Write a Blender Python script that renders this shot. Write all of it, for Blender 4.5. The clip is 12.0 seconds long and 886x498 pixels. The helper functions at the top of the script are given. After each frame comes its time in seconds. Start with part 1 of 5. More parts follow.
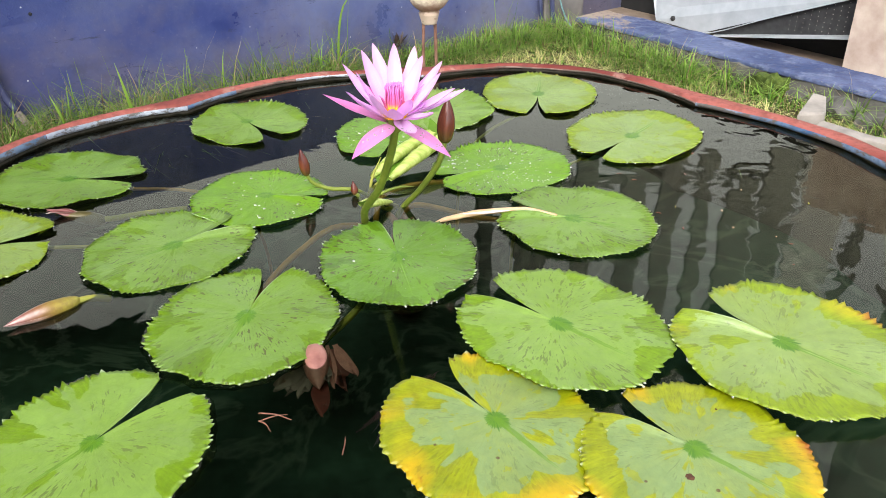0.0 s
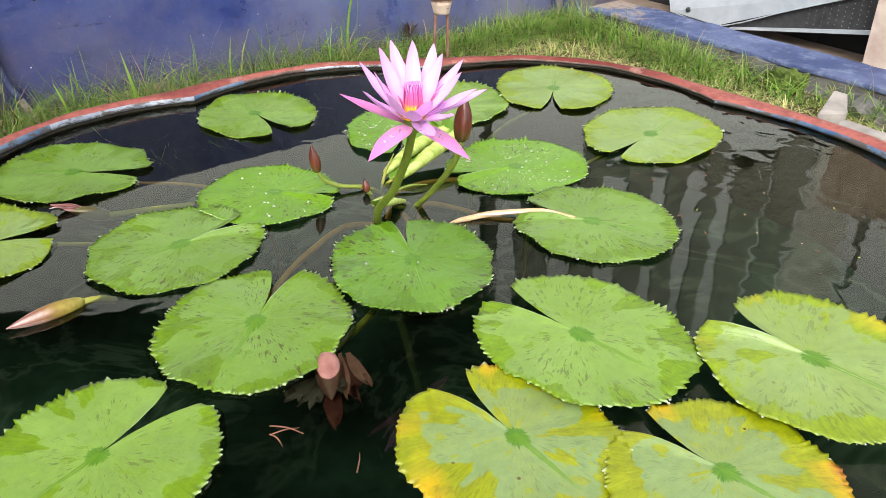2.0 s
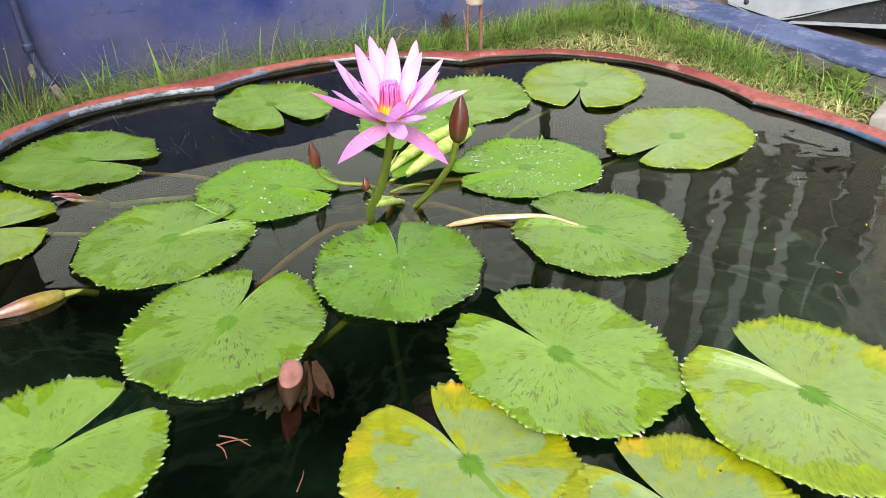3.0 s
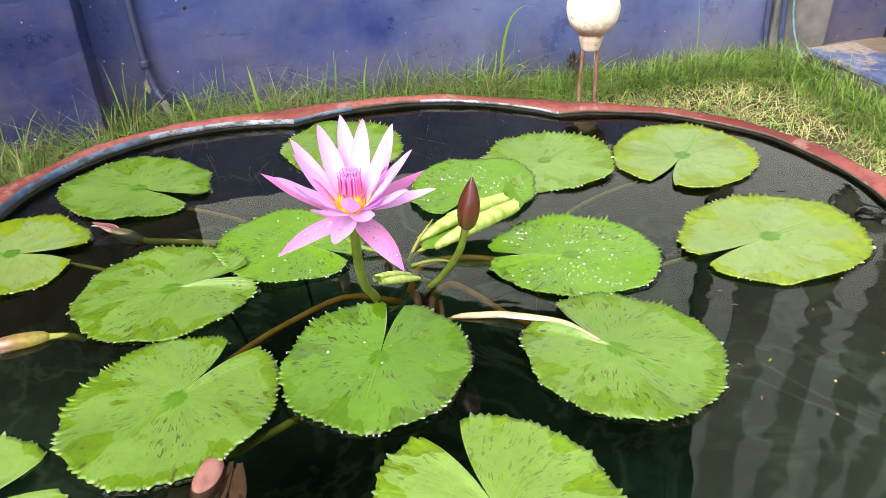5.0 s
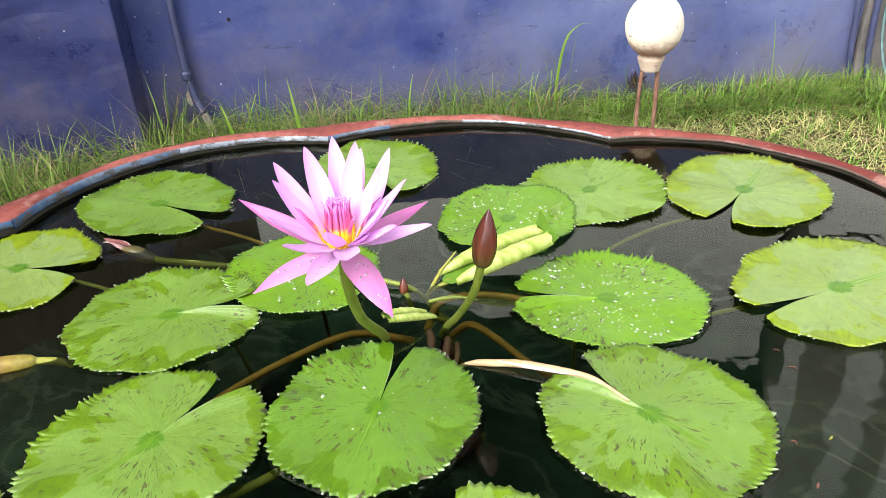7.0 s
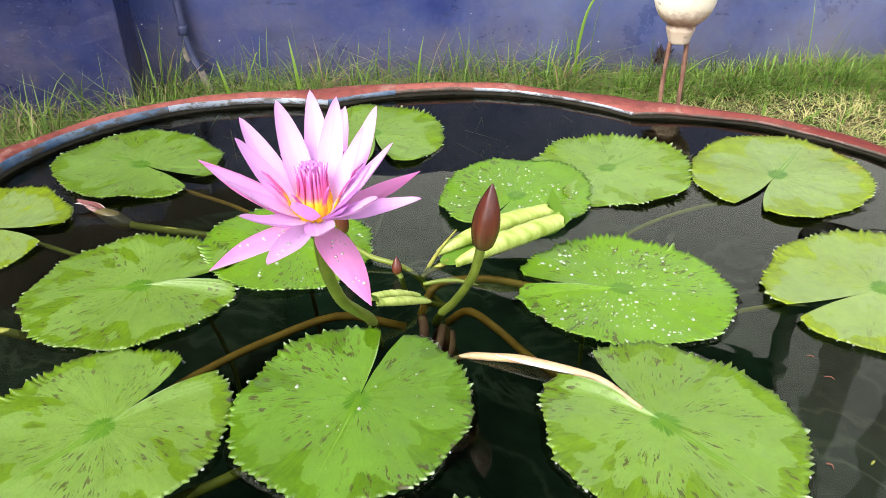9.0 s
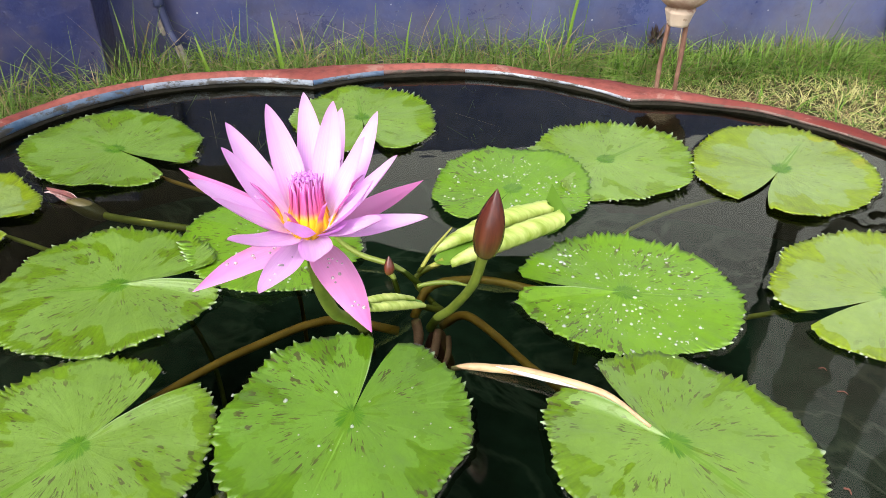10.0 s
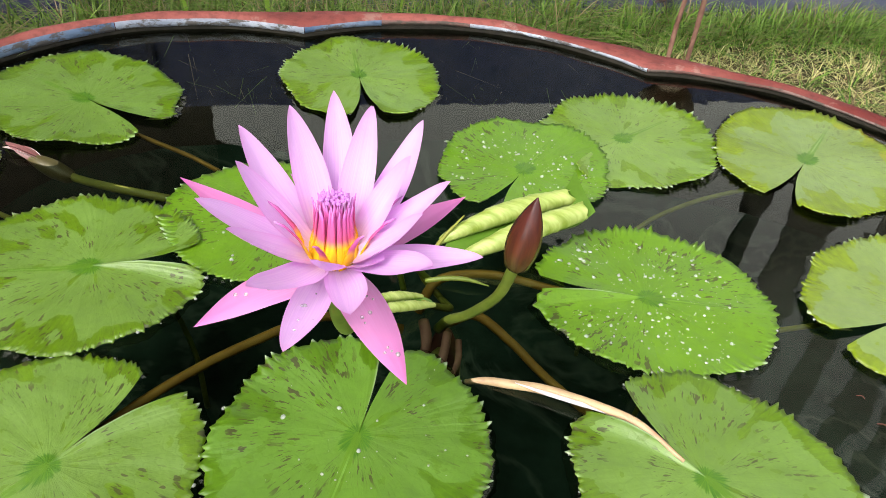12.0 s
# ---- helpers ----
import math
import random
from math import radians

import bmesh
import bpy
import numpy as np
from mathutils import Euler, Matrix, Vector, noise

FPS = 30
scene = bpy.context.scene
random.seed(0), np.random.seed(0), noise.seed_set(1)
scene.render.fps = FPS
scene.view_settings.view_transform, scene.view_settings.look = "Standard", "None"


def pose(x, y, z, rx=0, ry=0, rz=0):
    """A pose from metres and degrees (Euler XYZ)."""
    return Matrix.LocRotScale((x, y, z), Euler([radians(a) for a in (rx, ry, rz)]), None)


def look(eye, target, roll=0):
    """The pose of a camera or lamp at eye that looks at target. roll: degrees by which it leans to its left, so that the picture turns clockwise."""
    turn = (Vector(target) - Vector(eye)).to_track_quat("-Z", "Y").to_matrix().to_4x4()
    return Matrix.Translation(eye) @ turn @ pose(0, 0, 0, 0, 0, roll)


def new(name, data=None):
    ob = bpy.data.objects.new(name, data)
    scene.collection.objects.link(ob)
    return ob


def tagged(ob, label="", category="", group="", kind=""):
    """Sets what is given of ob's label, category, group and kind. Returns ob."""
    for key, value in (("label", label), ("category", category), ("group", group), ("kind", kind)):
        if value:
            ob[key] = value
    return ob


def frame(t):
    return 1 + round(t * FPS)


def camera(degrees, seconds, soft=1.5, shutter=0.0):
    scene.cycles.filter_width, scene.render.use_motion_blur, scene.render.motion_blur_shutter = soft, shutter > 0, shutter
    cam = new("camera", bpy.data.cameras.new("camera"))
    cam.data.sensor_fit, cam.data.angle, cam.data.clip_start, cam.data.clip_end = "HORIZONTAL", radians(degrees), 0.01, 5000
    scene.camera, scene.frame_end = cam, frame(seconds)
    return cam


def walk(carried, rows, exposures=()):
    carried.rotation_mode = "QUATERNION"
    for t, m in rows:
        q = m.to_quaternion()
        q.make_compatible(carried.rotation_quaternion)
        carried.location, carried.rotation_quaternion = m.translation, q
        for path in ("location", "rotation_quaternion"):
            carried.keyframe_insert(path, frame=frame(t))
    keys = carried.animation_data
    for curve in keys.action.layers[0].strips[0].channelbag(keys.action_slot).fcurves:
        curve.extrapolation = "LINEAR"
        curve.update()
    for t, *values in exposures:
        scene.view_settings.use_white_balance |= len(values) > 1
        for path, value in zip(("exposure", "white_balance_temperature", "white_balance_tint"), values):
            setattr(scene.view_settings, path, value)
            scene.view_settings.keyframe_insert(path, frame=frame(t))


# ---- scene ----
cam = camera(59.9, 12.0, soft=0.8)
PATH = [
    (0, (-0.079, 0.054, 0.479), (0.071, 1.77, -0.537), -0.8),
    (0.5, (-0.082, 0.054, 0.492), (0.069, 1.777, -0.512), -1.0),
    (1, (-0.086, 0.066, 0.496), (0.071, 1.79, -0.505), -0.8),
    (1.5, (-0.087, 0.071, 0.499), (0.077, 1.785, -0.518), -0.2),
    (2, (-0.092, 0.09, 0.483), (0.052, 1.786, -0.566), -0.1),
    (2.5, (-0.064, 0.12, 0.477), (0.004, 1.808, -0.594), -0.8),
    (3, (0.0, 0.13, 0.479), (-0.033, 1.816, -0.596), -1.1),
    (5, (0.177, 0.29, 0.501), (-0.319, 1.917, -0.551), -2.0),
    (5.5, (0.193, 0.327, 0.485), (-0.395, 1.935, -0.549), -3.0),
    (6, (0.202, 0.375, 0.45), (-0.44, 1.973, -0.568), -3.3),
    (6.5, (0.204, 0.376, 0.473), (-0.459, 1.973, -0.531), -3.0),
    (8.5, (0.189, 0.439, 0.446), (-0.499, 2.003, -0.593), -1.1),
    (9, (0.186, 0.456, 0.432), (-0.502, 2.005, -0.629), -0.7),
    (9.5, (0.174, 0.475, 0.433), (-0.489, 2.013, -0.659), -0.1),
    (10, (0.151, 0.495, 0.436), (-0.466, 2.025, -0.694), 0.9),
    (10.5, (0.13, 0.508, 0.428), (-0.437, 2.028, -0.742), 2.1),
    (11, (0.108, 0.53, 0.433), (-0.418, 2.035, -0.774), 3.4),
    (11.5, (0.088, 0.548, 0.438), (-0.407, 2.036, -0.803), 5.0),
    (12, (0.078, 0.557, 0.437), (-0.402, 2.029, -0.828), 6.0),
]
EXPOSURES = [(0, 1.17), (2.5, 1.15), (5.5, 1.37), (8.5, 1.32), (9.5, 1.20), (10.5, 1.07), (12, 0.94)]
walk(cam, [(t, look(eye, target, roll)) for t, eye, target, roll in PATH], EXPOSURES)

# ---------------------------------------------------------------- light
world = bpy.data.worlds.new("overcast_sky")
scene.world = world
world.use_nodes = True
wn, wl = world.node_tree.nodes, world.node_tree.links
wn.clear()
sky = wn.new("ShaderNodeTexSky")
sky.sky_type = "NISHITA"
sky.sun_disc = False
sky.sun_elevation = radians(46)
sky.dust_density, sky.air_density, sky.ozone_density = 5.0, 1.0, 1.0
soft_sky = wn.new("ShaderNodeHueSaturation")
soft_sky.inputs["Saturation"].default_value = 0.34
backg = wn.new("ShaderNodeBackground")
backg.inputs["Strength"].default_value = 0.15
wout = wn.new("ShaderNodeOutputWorld")
wl.new(sky.outputs[0], soft_sky.inputs["Color"])
wl.new(soft_sky.outputs[0], backg.inputs["Color"])
veil = wn.new("ShaderNodeBackground")          # even bright cloud over the whole sky
veil.inputs["Color"].default_value = (1.0, 0.985, 0.96, 1)
veil.inputs["Strength"].default_value = 0.30
both = wn.new("ShaderNodeAddShader")
wl.new(backg.outputs[0], both.inputs[0])
wl.new(veil.outputs[0], both.inputs[1])
wl.new(both.outputs[0], wout.inputs["Surface"])

sun_data = bpy.data.lights.new("sun", "SUN")
sun_data.energy, sun_data.angle, sun_data.color = 0.65, radians(40), (1.0, 0.97, 0.92)
sun = new("sun", sun_data)
SUN_EL, SUN_AZ = radians(46), radians(246)   # azimuth counter-clockwise from +x
sun.matrix_world = look((math.cos(SUN_AZ) * 4, math.sin(SUN_AZ) * 4, 4 * math.tan(SUN_EL)), (0, 0, 0))
sky.sun_rotation = math.pi / 2 - SUN_AZ


# ---------------------------------------------------------------- materials
class Mat:
    """A small wrapper to wire procedural node materials."""

    def __init__(self, name, rough=0.6, metal=0.0, spec=0.5):
        self.m = bpy.data.materials.new(name)
        self.m.use_nodes = True
        self.n, self.l = self.m.node_tree.nodes, self.m.node_tree.links
        self.b = self.n["Principled BSDF"]
        self.b.inputs["Roughness"].default_value = rough
        self.b.inputs["Metallic"].default_value = metal
        self.b.inputs["Specular IOR Level"].default_value = spec
        self.tc = self.n.new("ShaderNodeTexCoord")

    def put(self, node, key, v):
        if hasattr(v, "is_output"):
            self.l.new(v, node.inputs[key])
        else:
            node.inputs[key].default_value = v

    def coords(self, kind="Object", scale=(1, 1, 1), rot=(0, 0, 0)):
        mp = self.n.new("ShaderNodeMapping")
        mp.inputs["Scale"].default_value = scale
        mp.inputs["Rotation"].default_value = rot
        self.l.new(self.tc.outputs[kind], mp.inputs["Vector"])
        return mp.outputs[0]

    def noise(self, scale, detail=4, rough=0.55, vec=None, distort=0.0, dims="3D"):
        t = self.n.new("ShaderNodeTexNoise")
        t.noise_dimensions = dims
        t.inputs["Scale"].default_value, t.inputs["Detail"].default_value = scale, detail
        t.inputs["Roughness"].default_value, t.inputs["Distortion"].default_value = rough, distort
        self.l.new(vec if vec is not None else self.tc.outputs["Object"], t.inputs["Vector"])
        return t.outputs[0]

    def voronoi(self, scale, vec=None, feature="F1", out="Distance"):
        t = self.n.new("ShaderNodeTexVoronoi")
        t.feature = feature
        t.inputs["Scale"].default_value = scale
        self.l.new(vec if vec is not None else self.tc.outputs["Object"], t.inputs["Vector"])
        return t.outputs[out]

    def ramp(self, fac, stops, ease="LINEAR"):
        r = self.n.new("ShaderNodeValToRGB")
        r.color_ramp.interpolation = ease
        e = r.color_ramp.elements
        while len(e) < len(stops):
            e.new(0.5)
        for el, (p, c) in zip(e, stops):
            el.position = p
            el.color = (c, c, c, 1) if isinstance(c, (int, float)) else (*c, 1)
        self.l.new(fac, r.inputs[0])
        return r.outputs[0]

    def mix(self, fac, a, b, blend="MIX"):
        x = self.n.new("ShaderNodeMix")
        x.data_type, x.blend_type = "RGBA", blend
        for key, v in ((0, fac), (6, a), (7, b)):
            if hasattr(v, "is_output"):
                self.l.new(v, x.inputs[key])
            else:
                x.inputs[key].default_value = v if key == 0 else (*v, 1)
        return x.outputs[2]

    def math(self, op, a, b=0.0, c=0.0):
        x = self.n.new("ShaderNodeMath")
        x.operation = op
        for i, v in enumerate((a, b, c)):
            if hasattr(v, "is_output"):
                self.l.new(v, x.inputs[i])
            else:
                x.inputs[i].default_value = v
        return x.outputs[0]

    def attr(self, name):
        a = self.n.new("ShaderNodeAttribute")
        a.attribute_name = name
        return a

    def island(self):
        return self.n.new("ShaderNodeNewGeometry").outputs["Random Per Island"]

    def each(self):
        return self.n.new("ShaderNodeObjectInfo").outputs["Random"]

    def color(self, v):
        self.put(self.b, "Base Color", v if hasattr(v, "is_output") else (*v, 1))
        return self

    def rough(self, v):
        self.put(self.b, "Roughness", v)
        return self

    def thin(self, share, col):
        """Lets light through, as leaves and petals do."""
        t, x, o = self.n.new("ShaderNodeBsdfTranslucent"), self.n.new("ShaderNodeMixShader"), self.n["Material Output"]
        self.put(t, "Color", col)
        x.inputs[0].default_value = share
        self.l.new(self.b.outputs[0], x.inputs[1])
        self.l.new(t.outputs[0], x.inputs[2])
        self.l.new(x.outputs[0], o.inputs["Surface"])
        return self

    def bump(self, height, strength=0.3, dist=0.002):
        x = self.n.new("ShaderNodeBump")
        x.inputs["Strength"].default_value, x.inputs["Distance"].default_value = strength, dist
        self.l.new(height, x.inputs["Height"])
        self.l.new(x.outputs[0], self.b.inputs["Normal"])
        return self


def plain(name, dark, light, scale, rough=0.6, bump=0.3, dist=0.001, spec=0.4, metal=0.0):
    """Two tones mixed by coarse and fine noise, with fine relief."""
    k = Mat(name, rough, metal, spec)
    fine, coarse = k.noise(scale, 6), k.noise(scale / 6, 3)
    k.color(k.mix(k.ramp(k.math("ADD", k.math("MULTIPLY", fine, 0.6), k.math("MULTIPLY", coarse, 0.5)), [(0.35, 0.0), (0.72, 1.0)]), dark, light))
    return k.bump(fine, bump, dist)


def leaf_material(name, pale, deep, edge, edge_amount, fleck_amount, spots, rim_start, islands=2.8):
    """Lily pad: waxy pale middle, deeper feathered patches at the rim, dark flecks along the veins, green star at the stalk."""
    k = Mat(name, 0.4, 0.0, 0.52)
    polar = k.attr("polar").outputs["Vector"]       # x: angle, y: 0 at the stalk to 1 at the rim
    sep = k.n.new("ShaderNodeSeparateXYZ")
    k.l.new(polar, sep.inputs[0])
    ang, rad = sep.outputs[0], sep.outputs[1]
    each = k.each()

    def polar_coords(sx, sy, shift):
        c = k.n.new("ShaderNodeCombineXYZ")
        k.put(c, 0, k.math("MULTIPLY", ang, sx))
        k.put(c, 1, k.math("MULTIPLY", rad, sy))
        k.put(c, 2, k.math("MULTIPLY_ADD", each, 37.0, shift))
        return c.outputs[0]

    # patches that start at the rim and end inwards in a feathered edge along the veins
    blobs = k.noise(1.0, 1, 0.5, polar_coords(2.9, 2.3, 0.0))
    jag = k.noise(1.0, 3, 0.7, polar_coords(17.0, 5.0, 3.0))
    grit = k.noise(150.0, 3, 0.7)
    curd = k.noise(65.0, 3, 0.6)
    ragged_by = k.math("MULTIPLY_ADD", jag, 0.18, k.math("MULTIPLY_ADD", grit, 0.07, k.math("MULTIPLY_ADD", curd, 0.20, -0.225)))
    reach = k.math("ADD", k.math("MULTIPLY_ADD", blobs, islands, k.math("MULTIPLY", k.math("POWER", rad, 3.0), 0.95)), k.math("MULTIPLY", ragged_by, 0.5 + 0.4 * islands))
    patch = k.ramp(k.math("SUBTRACT", reach, rim_start - 0.5), [(0.484, 0.0), (0.516, 1.0)])
    cloud = k.noise(9.0, 4)
    wide = k.noise(1.0, 2, 0.5, polar_coords(1.3, 1.6, 21.0))
    fine = k.noise(95.0, 5, 0.6)
    fibre = k.noise(1.0, 4, 0.7, polar_coords(34.0, 5.0, 17.0))
    mott = k.ramp(k.noise(48.0, 4, 0.65), [(0.44, 0.0), (0.62, 1.0)])
    isle = k.ramp(k.math("MULTIPLY_ADD", jag, 0.16, k.math("MULTIPLY_ADD", curd, 0.14, k.noise(1.0, 2, 0.5, polar_coords(4.2, 7.0, 13.0)))), [(0.80, 0.0), (0.815, 1.0)])
    body = k.mix(k.ramp(cloud, [(0.36, 0.0), (0.66, 1.0)]), tuple(1.07 * c for c in pale), tuple(0.70 * a + 0.22 * b for a, b in zip(pale, deep)))
    body = k.mix(k.ramp(wide, [(0.42, 0.0), (0.66, 0.25)]), body, tuple(0.35 * a + 0.55 * b for a, b in zip(pale, deep)))
    body = k.mix(k.math("MULTIPLY", mott, 0.14), body, deep)
    body = k.mix(k.ramp(fibre, [(0.54, 0.0), (0.74, 0.16)]), body, tuple(0.9 * c for c in deep))
    body = k.mix(k.math("MULTIPLY", isle, 0.7), body, deep)
    inner = k.mix(k.ramp(k.math("MULTIPLY_ADD", fibre, 0.5, k.math("MULTIPLY", curd, 0.5)), [(0.40, 0.0), (0.62, 1.0)]), tuple(0.80 * c for c in deep), tuple(1.18 * c for c in deep))
    col = k.mix(patch, body, inner)
    if edge_amount:
        rot = k.noise(1.0, 2, 0.5, polar_coords(1.1, 0.6, 9.0))
        sector = k.ramp(rot, [(0.66 - 0.16 * edge_amount, 0.0), (0.76 - 0.16 * edge_amount, 1.0)])
        inward = k.ramp(k.math("ADD", rad, k.math("MULTIPLY_ADD", cloud, 0.4, -0.2)), [(0.70, 0.0), (0.97, 0.9)])
        col = k.mix(k.math("MULTIPLY", k.math("MULTIPLY", sector, inward), k.math("MULTIPLY_ADD", patch, 0.85, 0.15)), col, edge)
        rust_at = k.ramp(k.noise(1.0, 4, 0.6, polar_coords(1.6, 2.0, 5.0)), [(0.62 - 0.08 * edge_amount, 0.0), (0.68 - 0.08 * edge_amount, 1.0)])
        rust = k.math("MULTIPLY", k.math("MULTIPLY", rust_at, sector), k.ramp(k.math("ADD", rad, k.math("MULTIPLY_ADD", jag, 0.16, -0.08)), [(0.90, 0.0), (0.99, 0.85)]))
        col = k.mix(rust, col, (0.30, 0.05, 0.010))
    # forking main veins and the fine net between them
    wander = k.math("ADD", k.math("MULTIPLY_ADD", k.noise(26.0, 2), 0.34, ang), k.math("MULTIPLY", k.math("SINE", k.math("MULTIPLY", rad, 9.0)), 0.02))
    veins = k.math("POWER", k.math("ABSOLUTE", k.math("SINE", k.math("MULTIPLY", wander, 9.0))), 30.0)
    veins = k.math("MULTIPLY", veins, k.ramp(rad, [(0.08, 0.0), (0.20, 1.0), (0.85, 0.1)]))
    col = k.mix(k.math("MULTIPLY", veins, 0.06), col, tuple(min(1, 1.25 * c + 0.03) for c in pale))
    net = k.ramp(k.voronoi(105.0, None, "DISTANCE_TO_EDGE"), [(0.0, 1.0), (0.11, 0.0)])
    col = k.mix(k.math("MULTIPLY", net, 0.06), col, tuple(0.5 * c for c in deep))
    streak = k.noise(1.0, 2, 0.5, polar_coords(17.0, 8.5, 1.0))
    where = k.noise(1.0, 2, 0.5, polar_coords(1.2, 2.2, 7.0))
    hair = k.noise(1.0, 2, 0.6, polar_coords(44.0, 9.0, 27.0))
    fleck = k.math("MULTIPLY", k.ramp(streak, [(0.612, 0.0), (0.640, 1.0)]), k.ramp(where, [(0.42, 0.0), (0.54, 1.0)]))
    fleck = k.math("MAXIMUM", fleck, k.math("MULTIPLY", k.ramp(hair, [(0.628, 0.0), (0.656, 0.85)]), k.ramp(where, [(0.46, 0.0), (0.58, 1.0)])))
    fleck = k.math("MULTIPLY", fleck, k.ramp(rad, [(0.16, 0.0), (0.24, 1.0)]))
    col = k.mix(k.math("MULTIPLY", fleck, fleck_amount), col, k.mix(jag, (0.062, 0.046, 0.016), (0.026, 0.034, 0.007)))
    rays = k.noise(1.0, 4, 0.7, polar_coords(8.0, 1.6, 2.0))
    spine_at = k.math("MULTIPLY", k.math("ABSOLUTE", k.math("SUBTRACT", ang, math.pi)), rad)
    star = k.ramp(k.math("ADD", k.math("MULTIPLY", rad, 0.9), k.math("MULTIPLY_ADD", rays, 0.20, k.math("MULTIPLY", k.math("MINIMUM", spine_at, 0.2), 0.4))), [(0.220, 1.0), (0.240, 0.85), (0.258, 0.0)])
    col = k.mix(k.math("MULTIPLY", star, 0.95), col, k.mix(k.ramp(rays, [(0.36, 0.0), (0.64, 1.0)]), (0.030, 0.118, 0.001), (0.082, 0.190, 0.002)))
    width = k.ramp(rad, [(0.0, 0.030), (0.8, 0.010)])
    ragged = k.math("MULTIPLY", width, k.math("MULTIPLY_ADD", fibre, 1.6, 0.2))
    spine = k.math("MULTIPLY", k.math("LESS_THAN", spine_at, ragged), k.ramp(rad, [(0.5, 1.0), (0.8, 0.0)]))
    col = k.mix(k.math("MULTIPLY", spine, 0.75), col, (0.085, 0.190, 0.003))
    # white sheen along the midrib crease, painted as a pale line
    crease_sheen = k.math("MULTIPLY", k.math("LESS_THAN", spine_at, 0.006), k.ramp(rad, [(0.14, 0.0), (0.24, 1.0), (0.7, 0.6), (0.95, 0.0)]))
    col = k.mix(k.math("MULTIPLY", crease_sheen, k.ramp(wide, [(0.40, 0.0), (0.60, 0.5)])), col, tuple(min(1.0, 1.4 * c + 0.04) for c in pale))
    # pale upturned notch edge, with its sky sheen put into the colour
    lip = k.ramp(k.math("MULTIPLY", sep.outputs[2], -1.0), [(0.25, 0.0), (0.7, 0.6)])
    col = k.mix(lip, col, (0.36, 0.48, 0.28))
    # white gloss of the upturned tooth tips, painted in
    tip = k.math("MULTIPLY", k.ramp(sep.outputs[2], [(0.55, 0.0), (1.1, 0.75)]), k.ramp(wide, [(0.46, 0.0), (0.54, 1.0)]))
    col = k.mix(tip, col, (0.50, 0.60, 0.42))
    if spots:
        sp = k.ramp(k.math("MULTIPLY_ADD", grit, 0.03, k.voronoi(38.0)), [(0.065, 1.0), (0.095, 0.0)])
        some = k.ramp(k.noise(14.0, 1), [(0.52, 0.0), (0.56, 1.0)])
        col = k.mix(k.math("MULTIPLY", k.math("MULTIPLY", sp, some), spots), col, (0.07, 0.03, 0.012))
    col = k.mix(k.ramp(fine, [(0.35, 0.20), (0.62, 0.0)]), col, (0.045, 0.085, 0.012))
    k.color(col)
    k.rough(k.ramp(k.math("ADD", cloud, k.math("MULTIPLY_ADD", fine, 0.3, k.math("MULTIPLY", patch, -0.08))), [(0.4, 0.30), (0.9, 0.46)]))
    k.bump(k.math("ADD", k.math("MULTIPLY_ADD", veins, -0.10, k.math("MULTIPLY", net, -0.06)), k.math("MULTIPLY_ADD", fine, 0.45, k.math("MULTIPLY_ADD", fibre, 0.2, k.math("MULTIPLY", k.noise(38.0, 3), 1.5)))), 0.5, 0.0016)
    return k.m


LEAF_GREEN = leaf_material("lily_leaf_green", (0.168, 0.272, 0.054), (0.114, 0.204, 0.001), (0.4, 0.36, 0.02), 0.0, 0.55, 0.0, 2.00)
LEAF_DEEP = leaf_material("lily_leaf_deep", (0.136, 0.234, 0.040), (0.092, 0.174, 0.001), (0.4, 0.36, 0.02), 0.0, 0.85, 0.0, 1.99)
LEAF_FRESH = leaf_material("lily_leaf_fresh", (0.108, 0.222, 0.022), (0.070, 0.156, 0.001), (0.4, 0.36, 0.02), 0.0, 0.95, 0.0, 1.95)
LEAF_WET = leaf_material("lily_leaf_wet", (0.122, 0.252, 0.007), (0.090, 0.202, 0.001), (0.4, 0.36, 0.02), 0.0, 0.85, 0.0, 2.50)
LEAF_LIME = leaf_material("lily_leaf_lime", (0.188, 0.268, 0.084), (0.162, 0.234, 0.001), (0.38, 0.32, 0.003), 0.4, 0.35, 0.5, 1.52, 2.0)
LEAF_AGED = leaf_material("lily_leaf_ageing", (0.160, 0.236, 0.094), (0.206, 0.238, 0.001), (0.52, 0.31, 0.003), 0.9, 0.25, 0.95, 1.10, 1.6)

k = Mat("lily_petal", 0.42, 0, 0.35)
polar = k.attr("polar").outputs["Vector"]
sep = k.n.new("ShaderNodeSeparateXYZ")
k.l.new(polar, sep.inputs[0])
along, across = sep.outputs[1], sep.outputs[0]
cc = k.n.new("ShaderNodeCombineXYZ")
k.put(cc, 0, k.math("MULTIPLY", across, 17.0))
k.put(cc, 1, k.math("MULTIPLY", along, 1.4))
k.put(cc, 2, k.math("MULTIPLY", k.each(), 20.0))
stripe = k.noise(1.0, 3, 0.6, cc.outputs[0])
tint = k.mix(along, (0.94, 0.74, 0.96), (0.89, 0.58, 0.92))
tint = k.mix(k.ramp(stripe, [(0.40, 0.5), (0.60, 0.0)]), tint, (0.80, 0.52, 0.88))
tint = k.mix(k.ramp(along, [(0.0, 0.55), (0.3, 0.0)]), tint, (0.9, 0.74, 0.85))
tint = k.mix(k.math("MULTIPLY", k.math("POWER", k.math("ABSOLUTE", across), 5.0), 0.5), tint, (0.82, 0.42, 0.80))
tint = k.mix(k.ramp(along, [(0.90, 0.0), (1.0, 0.5)]), tint, (0.80, 0.36, 0.74))
k.color(tint).bump(stripe, 0.40, 0.0008).thin(0.42, tint)
PETAL = k.m

